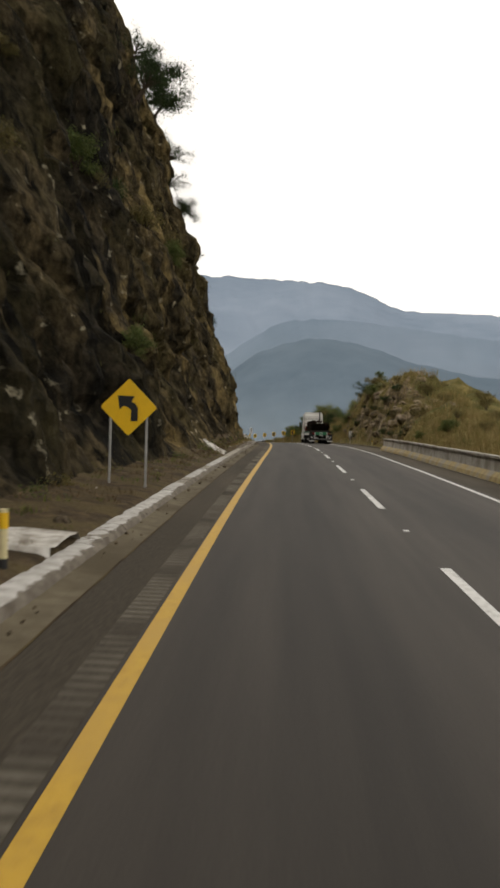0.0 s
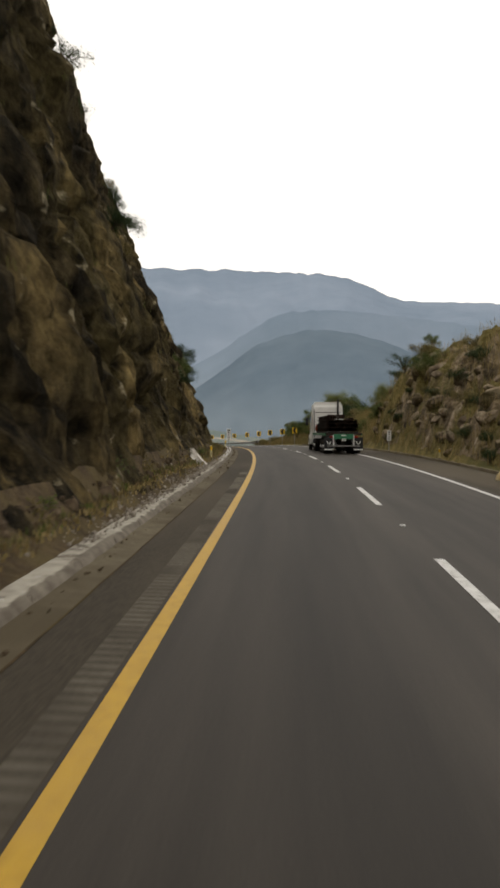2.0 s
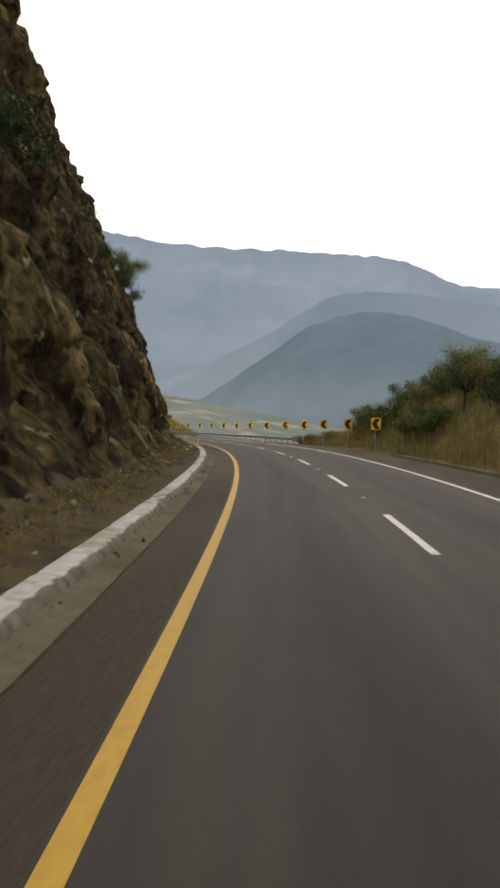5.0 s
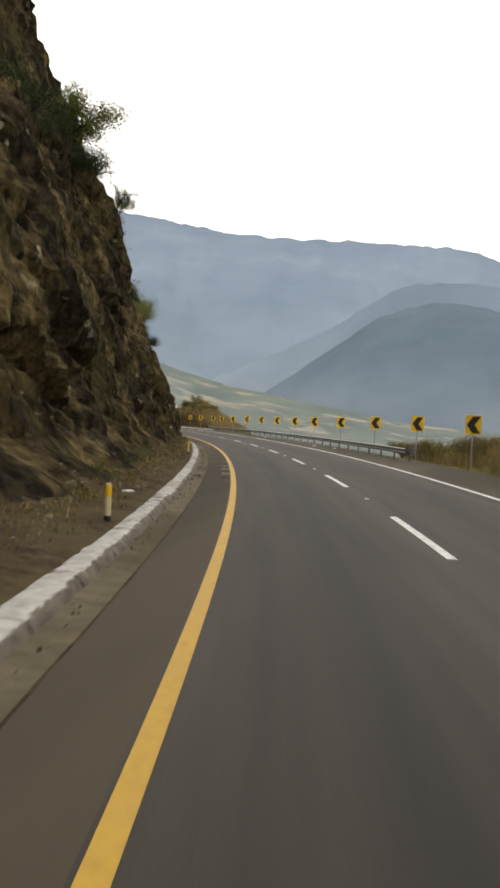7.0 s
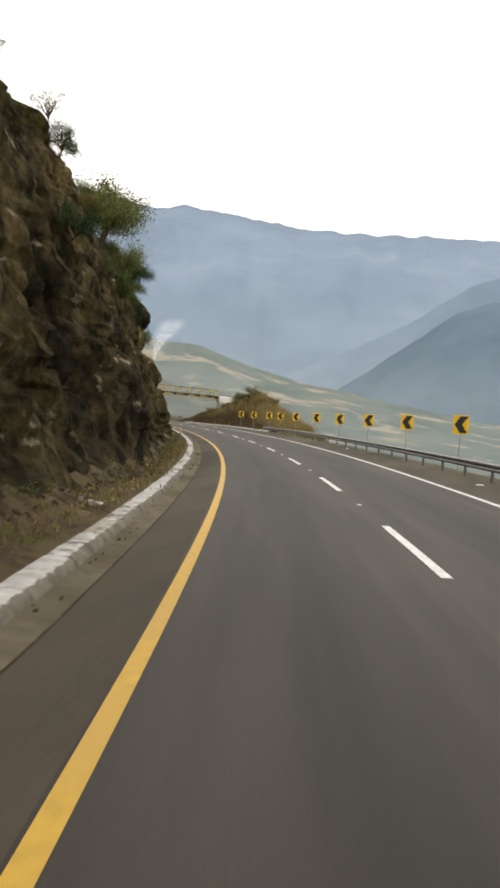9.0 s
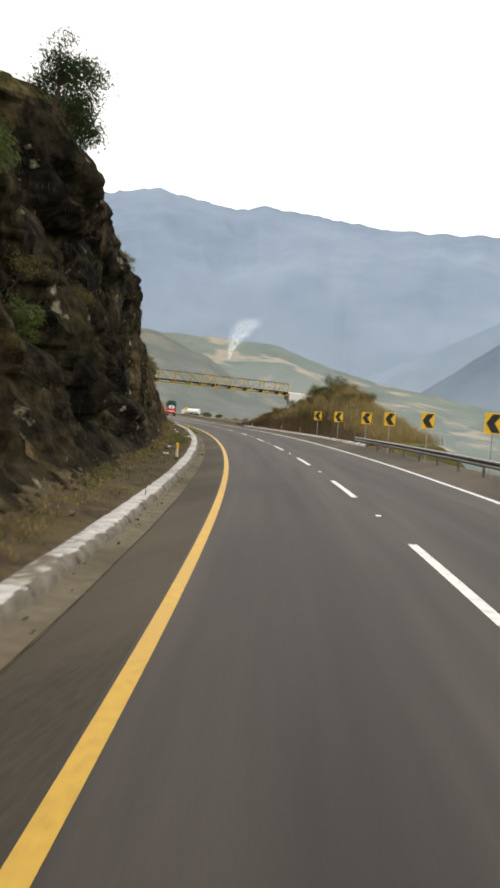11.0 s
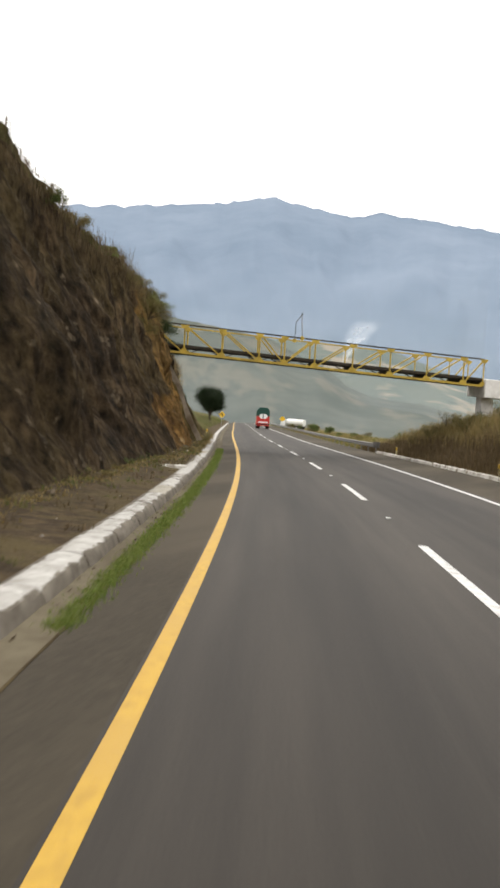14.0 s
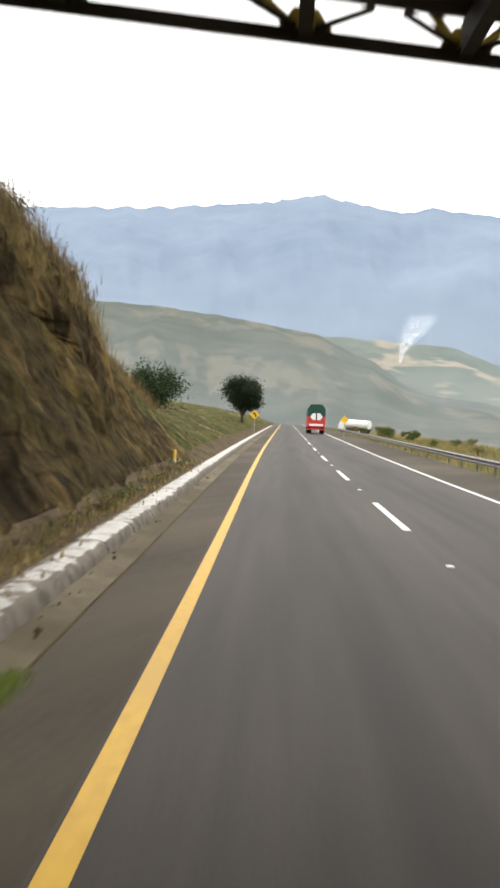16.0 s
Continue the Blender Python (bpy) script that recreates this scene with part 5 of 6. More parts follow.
        for z in (0.55, 0.90):
            block("step", lorry, x * 1.16, 12.95, z, 0.22, 0.9, 0.06, ALLOY, 0.01, "bright metal step")
        bm = bmesh.new()
        add_rod(bm, (x * 0.96, 10.95, 0.72), (x * 0.96, 12.3, 0.72), 0.30, sides=20)
        part("fuel_tank", bm, ALLOY, lorry, "polished fuel tank")
        mirror = block("mirror", lorry, x * 1.48, 13.65, 2.35, 0.20, 0.10, 0.62, CHASSIS, 0.03, "tall black mirror")
        bm = bmesh.new()
        add_rod(bm, (x * 1.15, 13.6, 2.62), (x * 1.42, 13.65, 2.55), 0.02)
        add_rod(bm, (x * 1.15, 13.6, 2.05), (x * 1.42, 13.65, 2.12), 0.02)
        part("mirror_arm", bm, CHASSIS, mirror)
        block("headlight", lorry, x * 0.82, 15.55, 1.15, 0.26, 0.14, 0.26, SIGN_WHITE, 0.03)
    block("windscreen", lorry, 0, 13.60, 2.66, 1.96, 0.06, 0.80, GLASS, 0.02, "dark windscreen", 27, 0, 0)
    block("front_bumper", lorry, 0, 15.75, 0.62, 2.3, 0.18, 0.42, TRUCK_WHITE, 0.04, "white front bumper")
    block("grille", lorry, 0, 15.72, 1.25, 0.9, 0.05, 0.62, ALLOY, 0.01, "bright grille")
    bm = bmesh.new()
    add_rod(bm, (0.78, 10.98, 1.0), (0.78, 10.98, 3.95), 0.075, sides=12)
    add_rod(bm, (0.78, 10.98, 3.95), (0.78, 10.88, 4.08), 0.075, sides=12)
    part("exhaust_stack", bm, CHASSIS, lorry, "dark exhaust stack")
    bm = bmesh.new()
    add_rod(bm, (-1.08, 11.10, 1.1), (-1.08, 11.10, 3.3), 0.025)
    part("grab_rail", bm, CHASSIS, lorry)
    block("cab_back_trim", lorry, 0, 11.145, 3.05, 2.0, 0.02, 0.05, CHASSIS, 0.005)
    block("cab_back_panel", lorry, -0.3, 11.14, 2.2, 1.1, 0.03, 1.2, TRUCK_WHITE, 0.01)
    return lorry


def road_pose(s, d):
    """A vehicle's pose on the sloping road."""
    a, b, c = at(s, d), at(s + 8, d), at(s, d + 1)
    y = (b - a).normalized()
    x = (c - a).normalized()
    z = x.cross(y).normalized()
    x = y.cross(z)
    return Matrix.Translation(a) @ Matrix((x, y, z)).transposed().to_4x4()


flatbed_lorry(road_pose(115.2, 6.15))


def red_lorry(m):
    lorry = thing("box_lorry", m, "red lorry with a white patterned tailboard and dark green tarpaulin", "lorry")
    body = loft("body", lorry, [box_ring(0, 1.22, 0.95, 2.6), box_ring(7.4, 1.22, 0.95, 2.6)], RED, "red cargo body")
    tarp = []
    for y in (-0.02, 1.5, 3.0, 4.5, 6.0, 7.4):
        w = 1.25 + 0.02 * math.sin(y * 4)
        tarp.append([(-w, y, 2.4), (w, y, 2.4), (w * 0.98, y, 3.5), (w * 0.6, y, 4.1 + 0.05 * math.sin(y * 3)), (-w * 0.6, y, 4.1), (-w * 0.98, y, 3.5)])
    loft("tarpaulin", lorry, tarp, TARP, "dark green tarpaulin cover")
    part("tail_emblem", poly_plate([(-0.85, 0), (-0.5, -0.42), (0.5, -0.42), (0.85, 0), (0.5, 0.5), (-0.5, 0.5)][::-1], 0.02, pose(0, -0.03, 2.35)), SIGN_WHITE, body, "white shape on the tailboard")
    part("emblem_mark", poly_plate([(-0.09, -0.42), (0.09, -0.42), (0.09, 0.5), (-0.09, 0.5)][::-1], 0.02, pose(0, -0.05, 2.35)), CHASSIS, body, "dark stroke")
    block("tail_stripe", body, 0, -0.03, 1.25, 1.9, 0.03, 0.26, SIGN_WHITE, 0.005, "white stripe")
    block("bumper", lorry, 0, 0.05, 0.66, 2.4, 0.16, 0.2, RED, 0.02)
    block("chassis", lorry, 0, 4.5, 0.82, 0.9, 9.0, 0.3, CHASSIS, 0.01)
    for x in (-0.95, 0.95):
        block("tail_light", lorry, x, -0.05, 0.98, 0.3, 0.06, 0.12, LENS_RED, 0.01)
        for y in (1.4, 2.7, 8.6):
            wheel(lorry, x * 1.1, y, 0.5, 0.27, y < 8)
    loft("cab", lorry, [box_ring(7.8, 1.2, 0.8, 2.9, 1.15), box_ring(9.3, 1.2, 0.8, 2.85, 1.12), box_ring(9.7, 1.2, 0.8, 1.9, 1.15)], RED, "red cab")
    return lorry


red_lorry(road_pose(517, 5.65))


def white_lorry(m):
    lorry = thing("tank_lorry", m, "white lorry parked beyond the far guardrail", "lorry")
    bm = bmesh.new()
    bmesh.ops.create_cone(bm, cap_ends=True, segments=28, radius1=1.0, radius2=1.0, depth=5.6, matrix=pose(0, 3.4, 2.0, 90) @ Matrix.Diagonal((1.15, 1, 1, 1)))
    part("tank", bm, TRUCK_WHITE, lorry, "white tank", smooth=False)
    block("chassis", lorry, 0, 4.0, 0.85, 0.9, 7.6, 0.24, CHASSIS, 0.01)
    loft("cab", lorry, [box_ring(6.5, 1.15, 0.6, 2.7, 1.1), box_ring(7.6, 1.15, 0.6, 2.65, 1.08), box_ring(8.1, 1.15, 0.6, 1.7, 1.1)], TRUCK_WHITE, "white cab")
    for x in (-1.0, 1.0):
        for y in (1.4, 2.6, 7.2):
            wheel(lorry, x, y, 0.48, 0.26, y < 5)
        block("side_guard", lorry, x * 1.05, 4.6, 0.75, 0.05, 2.2, 0.5, CHASSIS, 0.01)
    return lorry


white_lorry(stand(560, 17.2, ground_height(560, 17.2), 58) @ Matrix.Scale(0.8, 4))


# ---- rocks
def stone_mesh(name, seed, flat=0.75):
    """A weathered block: a rounded lump planed by a few flat breaks."""
    rnd = random.Random(int(seed * 10))
    planes = [(Vector((rnd.gauss(0, 1), rnd.gauss(0, 1), rnd.gauss(0, 1))).normalized(), rnd.uniform(0.55, 0.82)) for k in range(7)]
    bm = bmesh.new()
    bmesh.ops.create_icosphere(bm, subdivisions=3, radius=1)
    for v in bm.verts:
        p = v.co.copy()
        for nrm, far in planes:
            over = p.dot(nrm) - far
            if over > 0:
                p -= nrm * over * 0.88
        p *= 1 + 0.09 * fbm(p.x * 1.6 + seed, p.y * 1.6, p.z * 1.6) + 0.05 * fbm(p.x * 5 + seed, p.y * 5, p.z * 5)
        v.co = Vector((p.x, p.y, p.z * flat))
    me = bpy.data.meshes.new(name)
    bm.to_mesh(me)
    bm.free()
    return me


ROCK_PALE = surface("pale broken rock", [(0.32, (0.060, 0.046, 0.032)), (0.48, (0.18, 0.138, 0.095)), (0.66, (0.40, 0.335, 0.26))], scale=0.9, detail=12, rough=0.95, bump=0.9, bump_scale=4, dist=0.10, vary=0.4,
                    spot=(0.075, 0.062, 0.03), spot_scale=0.7)
STONES = []
for k in range(6):
    me = stone_mesh("boulder", 3.7 * k + 1)
    me.materials.append(ROCK_PALE)
    STONES.append(me)
rng = random.Random(11)


def boulder(s, d, size, label="pale brown broken boulder in the grassy bank", up=0.0, group="boulders on the bank", z=None):
    ob = new("boulder", STONES[rng.randrange(6)])
    h = ground_height(s, d) if z is None else z
    ob.matrix_basis = stand(s, d, h + up) @ pose(0, 0, 0, rng.uniform(-30, 30), rng.uniform(-30, 30), rng.uniform(0, 360)) @ Matrix.Diagonal((size * rng.uniform(0.7, 1.2), size * rng.uniform(0.7, 1.2), size * rng.uniform(0.6, 1.0), 1))
    return tagged(ob, label, "boulder", group)


for k in range(12):
    s = rng.gauss(108, 10)
    d = rng.uniform(11.8, 16.5)
    if 84 < s < 150:
        boulder(s, d, rng.uniform(0.4, 0.8), up=-0.3)
for k in range(80):
    boulder(rng.uniform(92, 140), rng.uniform(11.3, 14.8), rng.uniform(0.25, 0.7), "angular brown rock standing out of the bank", -0.12)
for s, d, z in ((104, 14.2, 1.7), (108, 15.0, 1.9), (101, 12.9, 1.4), (110, 13.4, 1.5), (97, 12.9, 1.2), (118, 13.2, 1.3), (105, 12.4, 1.1), (114, 12.6, 1.2), (99, 14.4, 1.3), (124, 13.0, 1.2)):
    boulder(s, d, 0.8 * z, up=-0.42 * z)
for k in range(150):
    s = rng.uniform(0, 420)
    d = -1.95 + (cliff_base(s) + 1.95) * rng.uniform(0.1, 1.0)
    if d < -1.9:
        boulder(s, d, rng.uniform(0.04, 0.17), "fallen brown stone at the foot of the cliff", 0.0, "fallen stones along the verge", verge_height(s, d))


def rubble(name, label, spots, sizes, mat, seed):
    """Loose angular stones as one mass: spots gives their places."""
    rnd = random.Random(seed)
    ball = bmesh.new()
    bmesh.ops.create_icosphere(ball, subdivisions=1, radius=1)
    shape = [v.co.copy() for v in ball.verts]
    sides = [tuple(v.index for v in f.verts) for f in ball.faces]
    ball.free()
    verts, faces = [], []
    for p in spots:
        r = rnd.uniform(*sizes) * (1 + 2.0 * rnd.random() ** 6)
        m = Matrix.Translation(p) @ pose(0, 0, 0, rnd.uniform(0, 360), rnd.uniform(0, 360), 0) @ Matrix.Diagonal((r, r * rnd.uniform(0.6, 1.3), r * rnd.uniform(0.5, 0.9), 1))
        o = len(verts)
        verts += [m @ (v * rnd.uniform(0.7, 1.2)) for v in shape]
        faces += [tuple(i + o for i in f) for f in sides]
    return tagged(new(name, mesh_from(name, verts, faces, mat)), label, "rubble", kind="stuff")


RUBBLE_PALE = surface("pale broken stone", [(0.3, (0.12, 0.10, 0.08)), (0.55, (0.28, 0.25, 0.21)), (0.75, (0.46, 0.43, 0.38))], scale=4.0, rough=0.95, bump=0.5, bump_scale=20)
RUBBLE_BROWN = surface("brown broken stone", [(0.3, (0.030, 0.022, 0.015)), (0.55, (0.085, 0.062, 0.040)), (0.75, (0.20, 0.155, 0.105))], scale=3.0, rough=0.95, bump=0.5, bump_scale=20)


def foot_spots(n, s0, s1, q0, q1):
    out = []
    for k in range(n):
        s = rng.uniform(s0, s1)
        d = -1.9 + (cliff_base(s) + 1.9) * rng.uniform(q0, q1)
        out.append(at(s, d, verge_height(s, d)))
    return out


rubble("rubble", "brown stones shed from the rock along its foot", foot_spots(1300, 45, 345, 0.62, 1.05), (0.025, 0.08), RUBBLE_BROWN, 3)
rubble("rubble", "pale stones spilled over the verge and kerb", [at(s, d, (0.17 + 0.02 if d > -1.9 else verge_height(s, d))) for s, d in ((rng.uniform(64, 97), -1.56 - abs(rng.gauss(0, 0.32))) for k in range(1100))], (0.008, 0.026), RUBBLE_PALE, 4)
rubble("rubble", "scattered pale stones on the verge", foot_spots(160, 8, 420, 0.15, 1.0), (0.02, 0.055), RUBBLE_PALE, 5)
rubble("grit", "grit and small stones swept into the gutter", [at(rng.uniform(5, 420), -1.32 + rng.gauss(0, 0.10), 0.03) for k in range(900)], (0.006, 0.022), RUBBLE_BROWN, 6)


# ---- plants
def leaf_mat(name, a, b, c=None):
    m, n, l, bs = nodes_of(name)
    geo = n.new("ShaderNodeNewGeometry")
    r = n.new("ShaderNodeValToRGB")
    r.color_ramp.elements[0].color, r.color_ramp.elements[1].color = (*a, 1), (*b, 1)
    if c:
        e = r.color_ramp.elements.new(0.8)
        e.color = (*c, 1)
    l.new(geo.outputs["Random Per Island"], r.inputs["Fac"])
    l.new(r.outputs["Color"], bs.inputs["Base Color"])
    bs.inputs["Roughness"].default_value = 0.7
    bs.inputs["Specular IOR Level"].default_value = 0.2
    tr = n.new("ShaderNodeBsdfTranslucent")
    l.new(r.outputs["Color"], tr.inputs["Color"])
    mx = n.new("ShaderNodeMixShader")
    mx.inputs[0].default_value = 0.3
    l.new(bs.outputs[0], mx.inputs[1])
    l.new(tr.outputs[0], mx.inputs[2])
    l.new(mx.outputs[0], n["Material Output"].inputs["Surface"])
    return m


LEAF = leaf_mat("green leaves", (0.030, 0.055, 0.012), (0.085, 0.12, 0.028), (0.12, 0.14, 0.04))
LEAF_LIGHT = leaf_mat("light green leaves", (0.050, 0.075, 0.016), (0.13, 0.16, 0.042), (0.17, 0.17, 0.055))
LEAF_DARK = leaf_mat("dark leaves", (0.012, 0.026, 0.008), (0.038, 0.06, 0.017))
LEAF_DRY = leaf_mat("dry leaves", (0.13, 0.095, 0.035), (0.24, 0.175, 0.075), (0.105, 0.10, 0.03))
STRAW = leaf_mat("dry grass", (0.21, 0.150, 0.062), (0.42, 0.315, 0.155), (0.21, 0.170, 0.065))
DEEP = leaf_mat("deep green leaves", (0.007, 0.014, 0.005), (0.020, 0.034, 0.010))
WEED = leaf_mat("brown dead weeds", (0.075, 0.050, 0.027), (0.20, 0.138, 0.074), (0.115, 0.085, 0.042))
FRESH = leaf_mat("fresh green grass", (0.085, 0.15, 0.02), (0.17, 0.25, 0.04), (0.2, 0.22, 0.06))
GRASS = leaf_mat("green grass", (0.05, 0.085, 0.015), (0.12, 0.16, 0.03), (0.16, 0.15, 0.05))
BARK = surface("bark", [(0.3, (0.03, 0.022, 0.016)), (0.7, (0.085, 0.065, 0.05))], scale=8, rough=0.95, bump=0.6, bump_scale=30)


def limbs(rnd, height, spread, n, trunk=0.3):
    """Tapered branches from the foot; returns the mesh and the tips."""
    bm = bmesh.new()
    tips = []
    fork = Vector((rnd.uniform(-0.1, 0.1) * spread, rnd.uniform(-0.1, 0.1) * spread, height * trunk))
    r0 = 0.03 * height
    add_rod(bm, (0, 0, -0.3), fork, r0, r0 * 0.7, 7)
    for k in range(n):
        a = math.tau * (k + rnd.random()) / n
        q = rnd.uniform(0.3, 1.0)
        tip = Vector((math.cos(a) * spread * q, math.sin(a) * spread * q, height * rnd.uniform(0.5, 0.95) - 0.15 * height * q))
        mid = fork.lerp(tip, 0.5) + Vector((0, 0, 0.08 * height))
        add_rod(bm, fork, mid, r0 * 0.5, r0 * 0.3, 5)
        add_rod(bm, mid, tip, r0 * 0.3, r0 * 0.08, 4)
        tips += [mid, tip, mid.lerp(tip, 0.5)]
        for j in range(2):
            t2 = tip + Vector((rnd.uniform(-1, 1), rnd.uniform(-1, 1), rnd.uniform(-0.3, 0.8))) * 0.22 * spread
            add_rod(bm, mid.lerp(tip, 0.6), t2, r0 * 0.15, r0 * 0.05, 3)
            tips.append(t2)
    return bm, tips


def leaves(rnd, tips, count, size, scatter, centre=None):
    """Small bent leaves in loose clumps round the tips."""
    verts, faces = [], []
    for k in range(count):
        c = tips[rnd.randrange(len(tips))]
        o = Vector((rnd.gauss(0, 1), rnd.gauss(0, 1), rnd.gauss(0, 0.8))) * scatter
        p = c + o
        n = (o.normalized() + Vector((rnd.uniform(-1, 1), rnd.uniform(-1, 1), rnd.uniform(-0.2, 1.2)))).normalized()
        t = n.orthogonal().normalized()
        t.rotate(Matrix.Rotation(rnd.uniform(0, math.tau), 3, n))
        b = n.cross(t)
        s = size * rnd.uniform(0.6, 1.3)
        i = len(verts)
        verts += [p - t * s, p + b * s * 0.42 - n * s * 0.1, p + t * s, p - b * s * 0.42 - n * s * 0.1]
        faces.append((i, i + 1, i + 2, i + 3))
    return verts, faces


def plant(name, seed, height, spread, count, size, leaf, label, category, n=7, trunk=0.3, scatter=0.16):
    """A tree or shrub at the origin, to be copied."""
    rnd = random.Random(seed)
    ob = thing(name, Matrix.Identity(4), label, category)
    bm, tips = limbs(rnd, height, spread, n, trunk)
    part("trunk", bm, BARK, ob)
    v, f = leaves(rnd, tips, count, size, scatter * spread)
    cr = new("crown", mesh_from("crown", v, f, leaf))
    cr.parent = ob
    return ob


SHRUBS = [plant("shrub", 1, 1.8, 1.1, 3200, 0.055, LEAF, "leafy green shrub rooted in the rock", "shrub", 8, 0.2),
          plant("shrub", 2, 1.5, 1.2, 3200, 0.052, LEAF_DARK, "dark green shrub rooted in the rock", "shrub", 9, 0.15),
          plant("shrub", 3, 1.6, 1.1, 2400, 0.052, LEAF_DRY, "yellowish dry shrub rooted in the slope", "shrub", 9, 0.15),
          plant("shrub", 4, 1.7, 0.9, 800, 0.045, LEAF_DRY, "nearly bare thorny shrub on the cliff edge", "shrub", 10, 0.2)]
TREES = [plant("tree", 11, 4.6, 2.3, 9000, 0.075, LEAF_LIGHT, "small leafy green tree on the cliff edge", "tree", 9, 0.35, 0.2),
         plant("tree", 12, 4.2, 2.0, 6500, 0.07, LEAF_DARK, "small dark tree with an open crown on the cliff edge", "tree", 9, 0.4, 0.2),
         plant("tree", 13, 3.6, 1.5, 2000, 0.06, LEAF_DARK, "thin sparse tree with bare twigs on the cliff edge", "tree", 10, 0.3, 0.16)]
GROUP = {"shrub": "shrubs on the slopes", "tree": "trees on the slopes"}


def put(proto, m, size):
    ob = copy_thing(proto, m)
    ob.matrix_basis = m @ Matrix.Scale(size, 4)
    ob["group"] = GROUP[ob["category"]]
    return ob


def on_cliff(proto, s, v, size, lean=18, sink=0.25):
    p = cliff_point(s, v)
    put(proto, Matrix.Translation(p - Vector((0, 0, sink))) @ pose(0, 0, 0, 0, 0, heading(s)) @ pose(0, 0, 0, rng.uniform(-8, 8), lean + rng.uniform(-8, 8), 0) @ pose(0, 0, 0, 0, 0, rng.uniform(0, 360)), size)


def on_bank(proto, s, d, size):
    put(proto, stand(s, d, ground_height(s, d) - 0.12, rng.uniform(0, 360)), size)


# cliff face and edge, by stretches: along, up the face, kind, size, lean
for s, v, k, size, lean in ((64, 0.56, 2, 1.1, 30), (69, 0.62, 1, 1.1, 30), (73, 0.70, 2, 1.2, 30), (77, 0.66, 1, 1.2, 32), (81, 0.74, 2, 1.3, 30), (84, 0.60, 2, 1.1, 30), (87, 0.70, 1, 1.2, 30), (79, 0.52, 2, 1.0, 35),
                            (83, 0.48, 1, 0.8, 35), (91, 0.82, 2, 1.3, 25), (95, 0.42, 2, 0.8, 35), (88, 0.40, 2, 0.7, 35), (60, 0.74, 0, 1.0, 25), (98, 0.30, 1, 0.6, 35),
                            (186, 0.44, 2, 0.8, 25), (192, 0.42, 2, 0.8, 25), (197, 0.40, 2, 0.7, 25), (203, 0.42, 2, 0.8, 25), (209, 0.48, 2, 0.8, 25), (214, 0.56, 2, 0.8, 22), (217, 0.60, 0, 1.0, 22),
                            (220, 0.64, 2, 0.8, 22), (224, 0.70, 1, 0.8, 20), (226, 0.78, 2, 0.8, 20), (229, 0.9, 2, 0.9, 15), (232, 0.95, 2, 0.8, 12),
                            (238, 1, 1, 0.55, 12), (244, 1, 2, 0.6, 12), (251, 1, 1, 0.55, 12), (258, 0.97, 0, 0.6, 12), (264, 0.95, 0, 0.95, 14), (268, 0.97, 0, 1.25, 14), (273, 0.86, 0, 0.8, 18), (277, 0.74, 0, 0.6, 20),
                            (294, 0.92, 1, 0.9, 15), (299, 0.88, 1, 1.0, 15), (303, 0.95, 0, 0.7, 12), (309, 1, 2, 0.7, 10), (352, 1, 2, 0.7, 8), 
                            (387, 0.80, 0, 0.36, 20), (394, 0.6, 1, 0.4, 20)):
    on_cliff(TREES[k], s, v, size * 0.85, lean)
for s, v, k, size in ((24, 0.14, 0, 0.9), (40, 0.10, 0, 0.7), (33, 0.24, 2, 0.8), (108, 0.12, 1, 0.7), (120, 0.17, 0, 0.9), (126, 0.16, 0, 0.9), (131, 0.17, 1, 1.0), (137, 0.20, 0, 1.1), (143, 0.24, 1, 1.2), (150, 0.30, 0, 1.0), (103, 0.30, 3, 0.9), (112, 0.40, 3, 0.8),
                      (262, 0.8, 0, 0.9), (268, 0.75, 0, 1.0), (274, 0.68, 1, 0.9), (280, 0.6, 0, 0.8), (383, 0.64, 2, 0.7), (385, 0.74, 2, 0.8), (389, 0.72, 1, 0.7)):
    on_cliff(SHRUBS[k], s, v, size, 25)
put(TREES[1], stand(413, -7.4, 5.6, 40), 0.68)
for k in range(14):
    on_cliff(SHRUBS[(3, 2, 2, 0)[k % 4]], rng.uniform(367, 386), rng.uniform(0.93, 0.99), rng.uniform(0.3, 0.6), 4)
for k in range(34):
    s = rng.uniform(326, 402)
    on_cliff(SHRUBS[(2, 3, 2, 2)[k % 4]], s, rng.uniform(0.88, 1.0), rng.uniform(0.4, 0.75), 20)
for k in range(24):
    s = rng.uniform(10, 330)
    on_cliff(SHRUBS[k % 4], s, rng.uniform(0.12, 0.9), rng.uniform(0.35, 0.8), 35)
for k in range(20):
    s = rng.uniform(230, 330)
    on_cliff(SHRUBS[(3, 2, 1, 0)[k % 4]], s, 1.0, rng.uniform(0.5, 1.0), 10)
# right bank
for k in range(84):
    s = rng.uniform(58, 215)
    d = rng.uniform(11.8, 20)
    h = bank_height(s)
    if h > 1.2:
        on_bank(SHRUBS[(2, 0, 2, 0, 3, 0, 2)[k % 7]], s, d, rng.uniform(0.45, 1.1))
# mostly dark shrubs, added so the outcrop's shaded crevices read darker
for k in range(26):
    on_bank(SHRUBS[(1, 1, 3)[k % 3]], rng.uniform(92, 138), rng.uniform(11.3, 14.0), rng.uniform(0.35, 0.75))
for k in range(22):
    on_bank(SHRUBS[(0, 0, 2, 1)[k % 4]], rng.uniform(164, 206), rng.uniform(12, 20), rng.uniform(1.0, 1.7))
for s, d, k, size in ((104, 15.5, 0, 0.55), (133, 13.5, 2, 0.9), (148, 15, 0, 0.6), (176, 14, 2, 1.0), (181, 16, 0, 0.8), (190, 17, 0, 0.8), (170, 15, 1, 0.7), (160, 17, 0, 0.7)):
    on_bank(TREES[k], s, d, size)
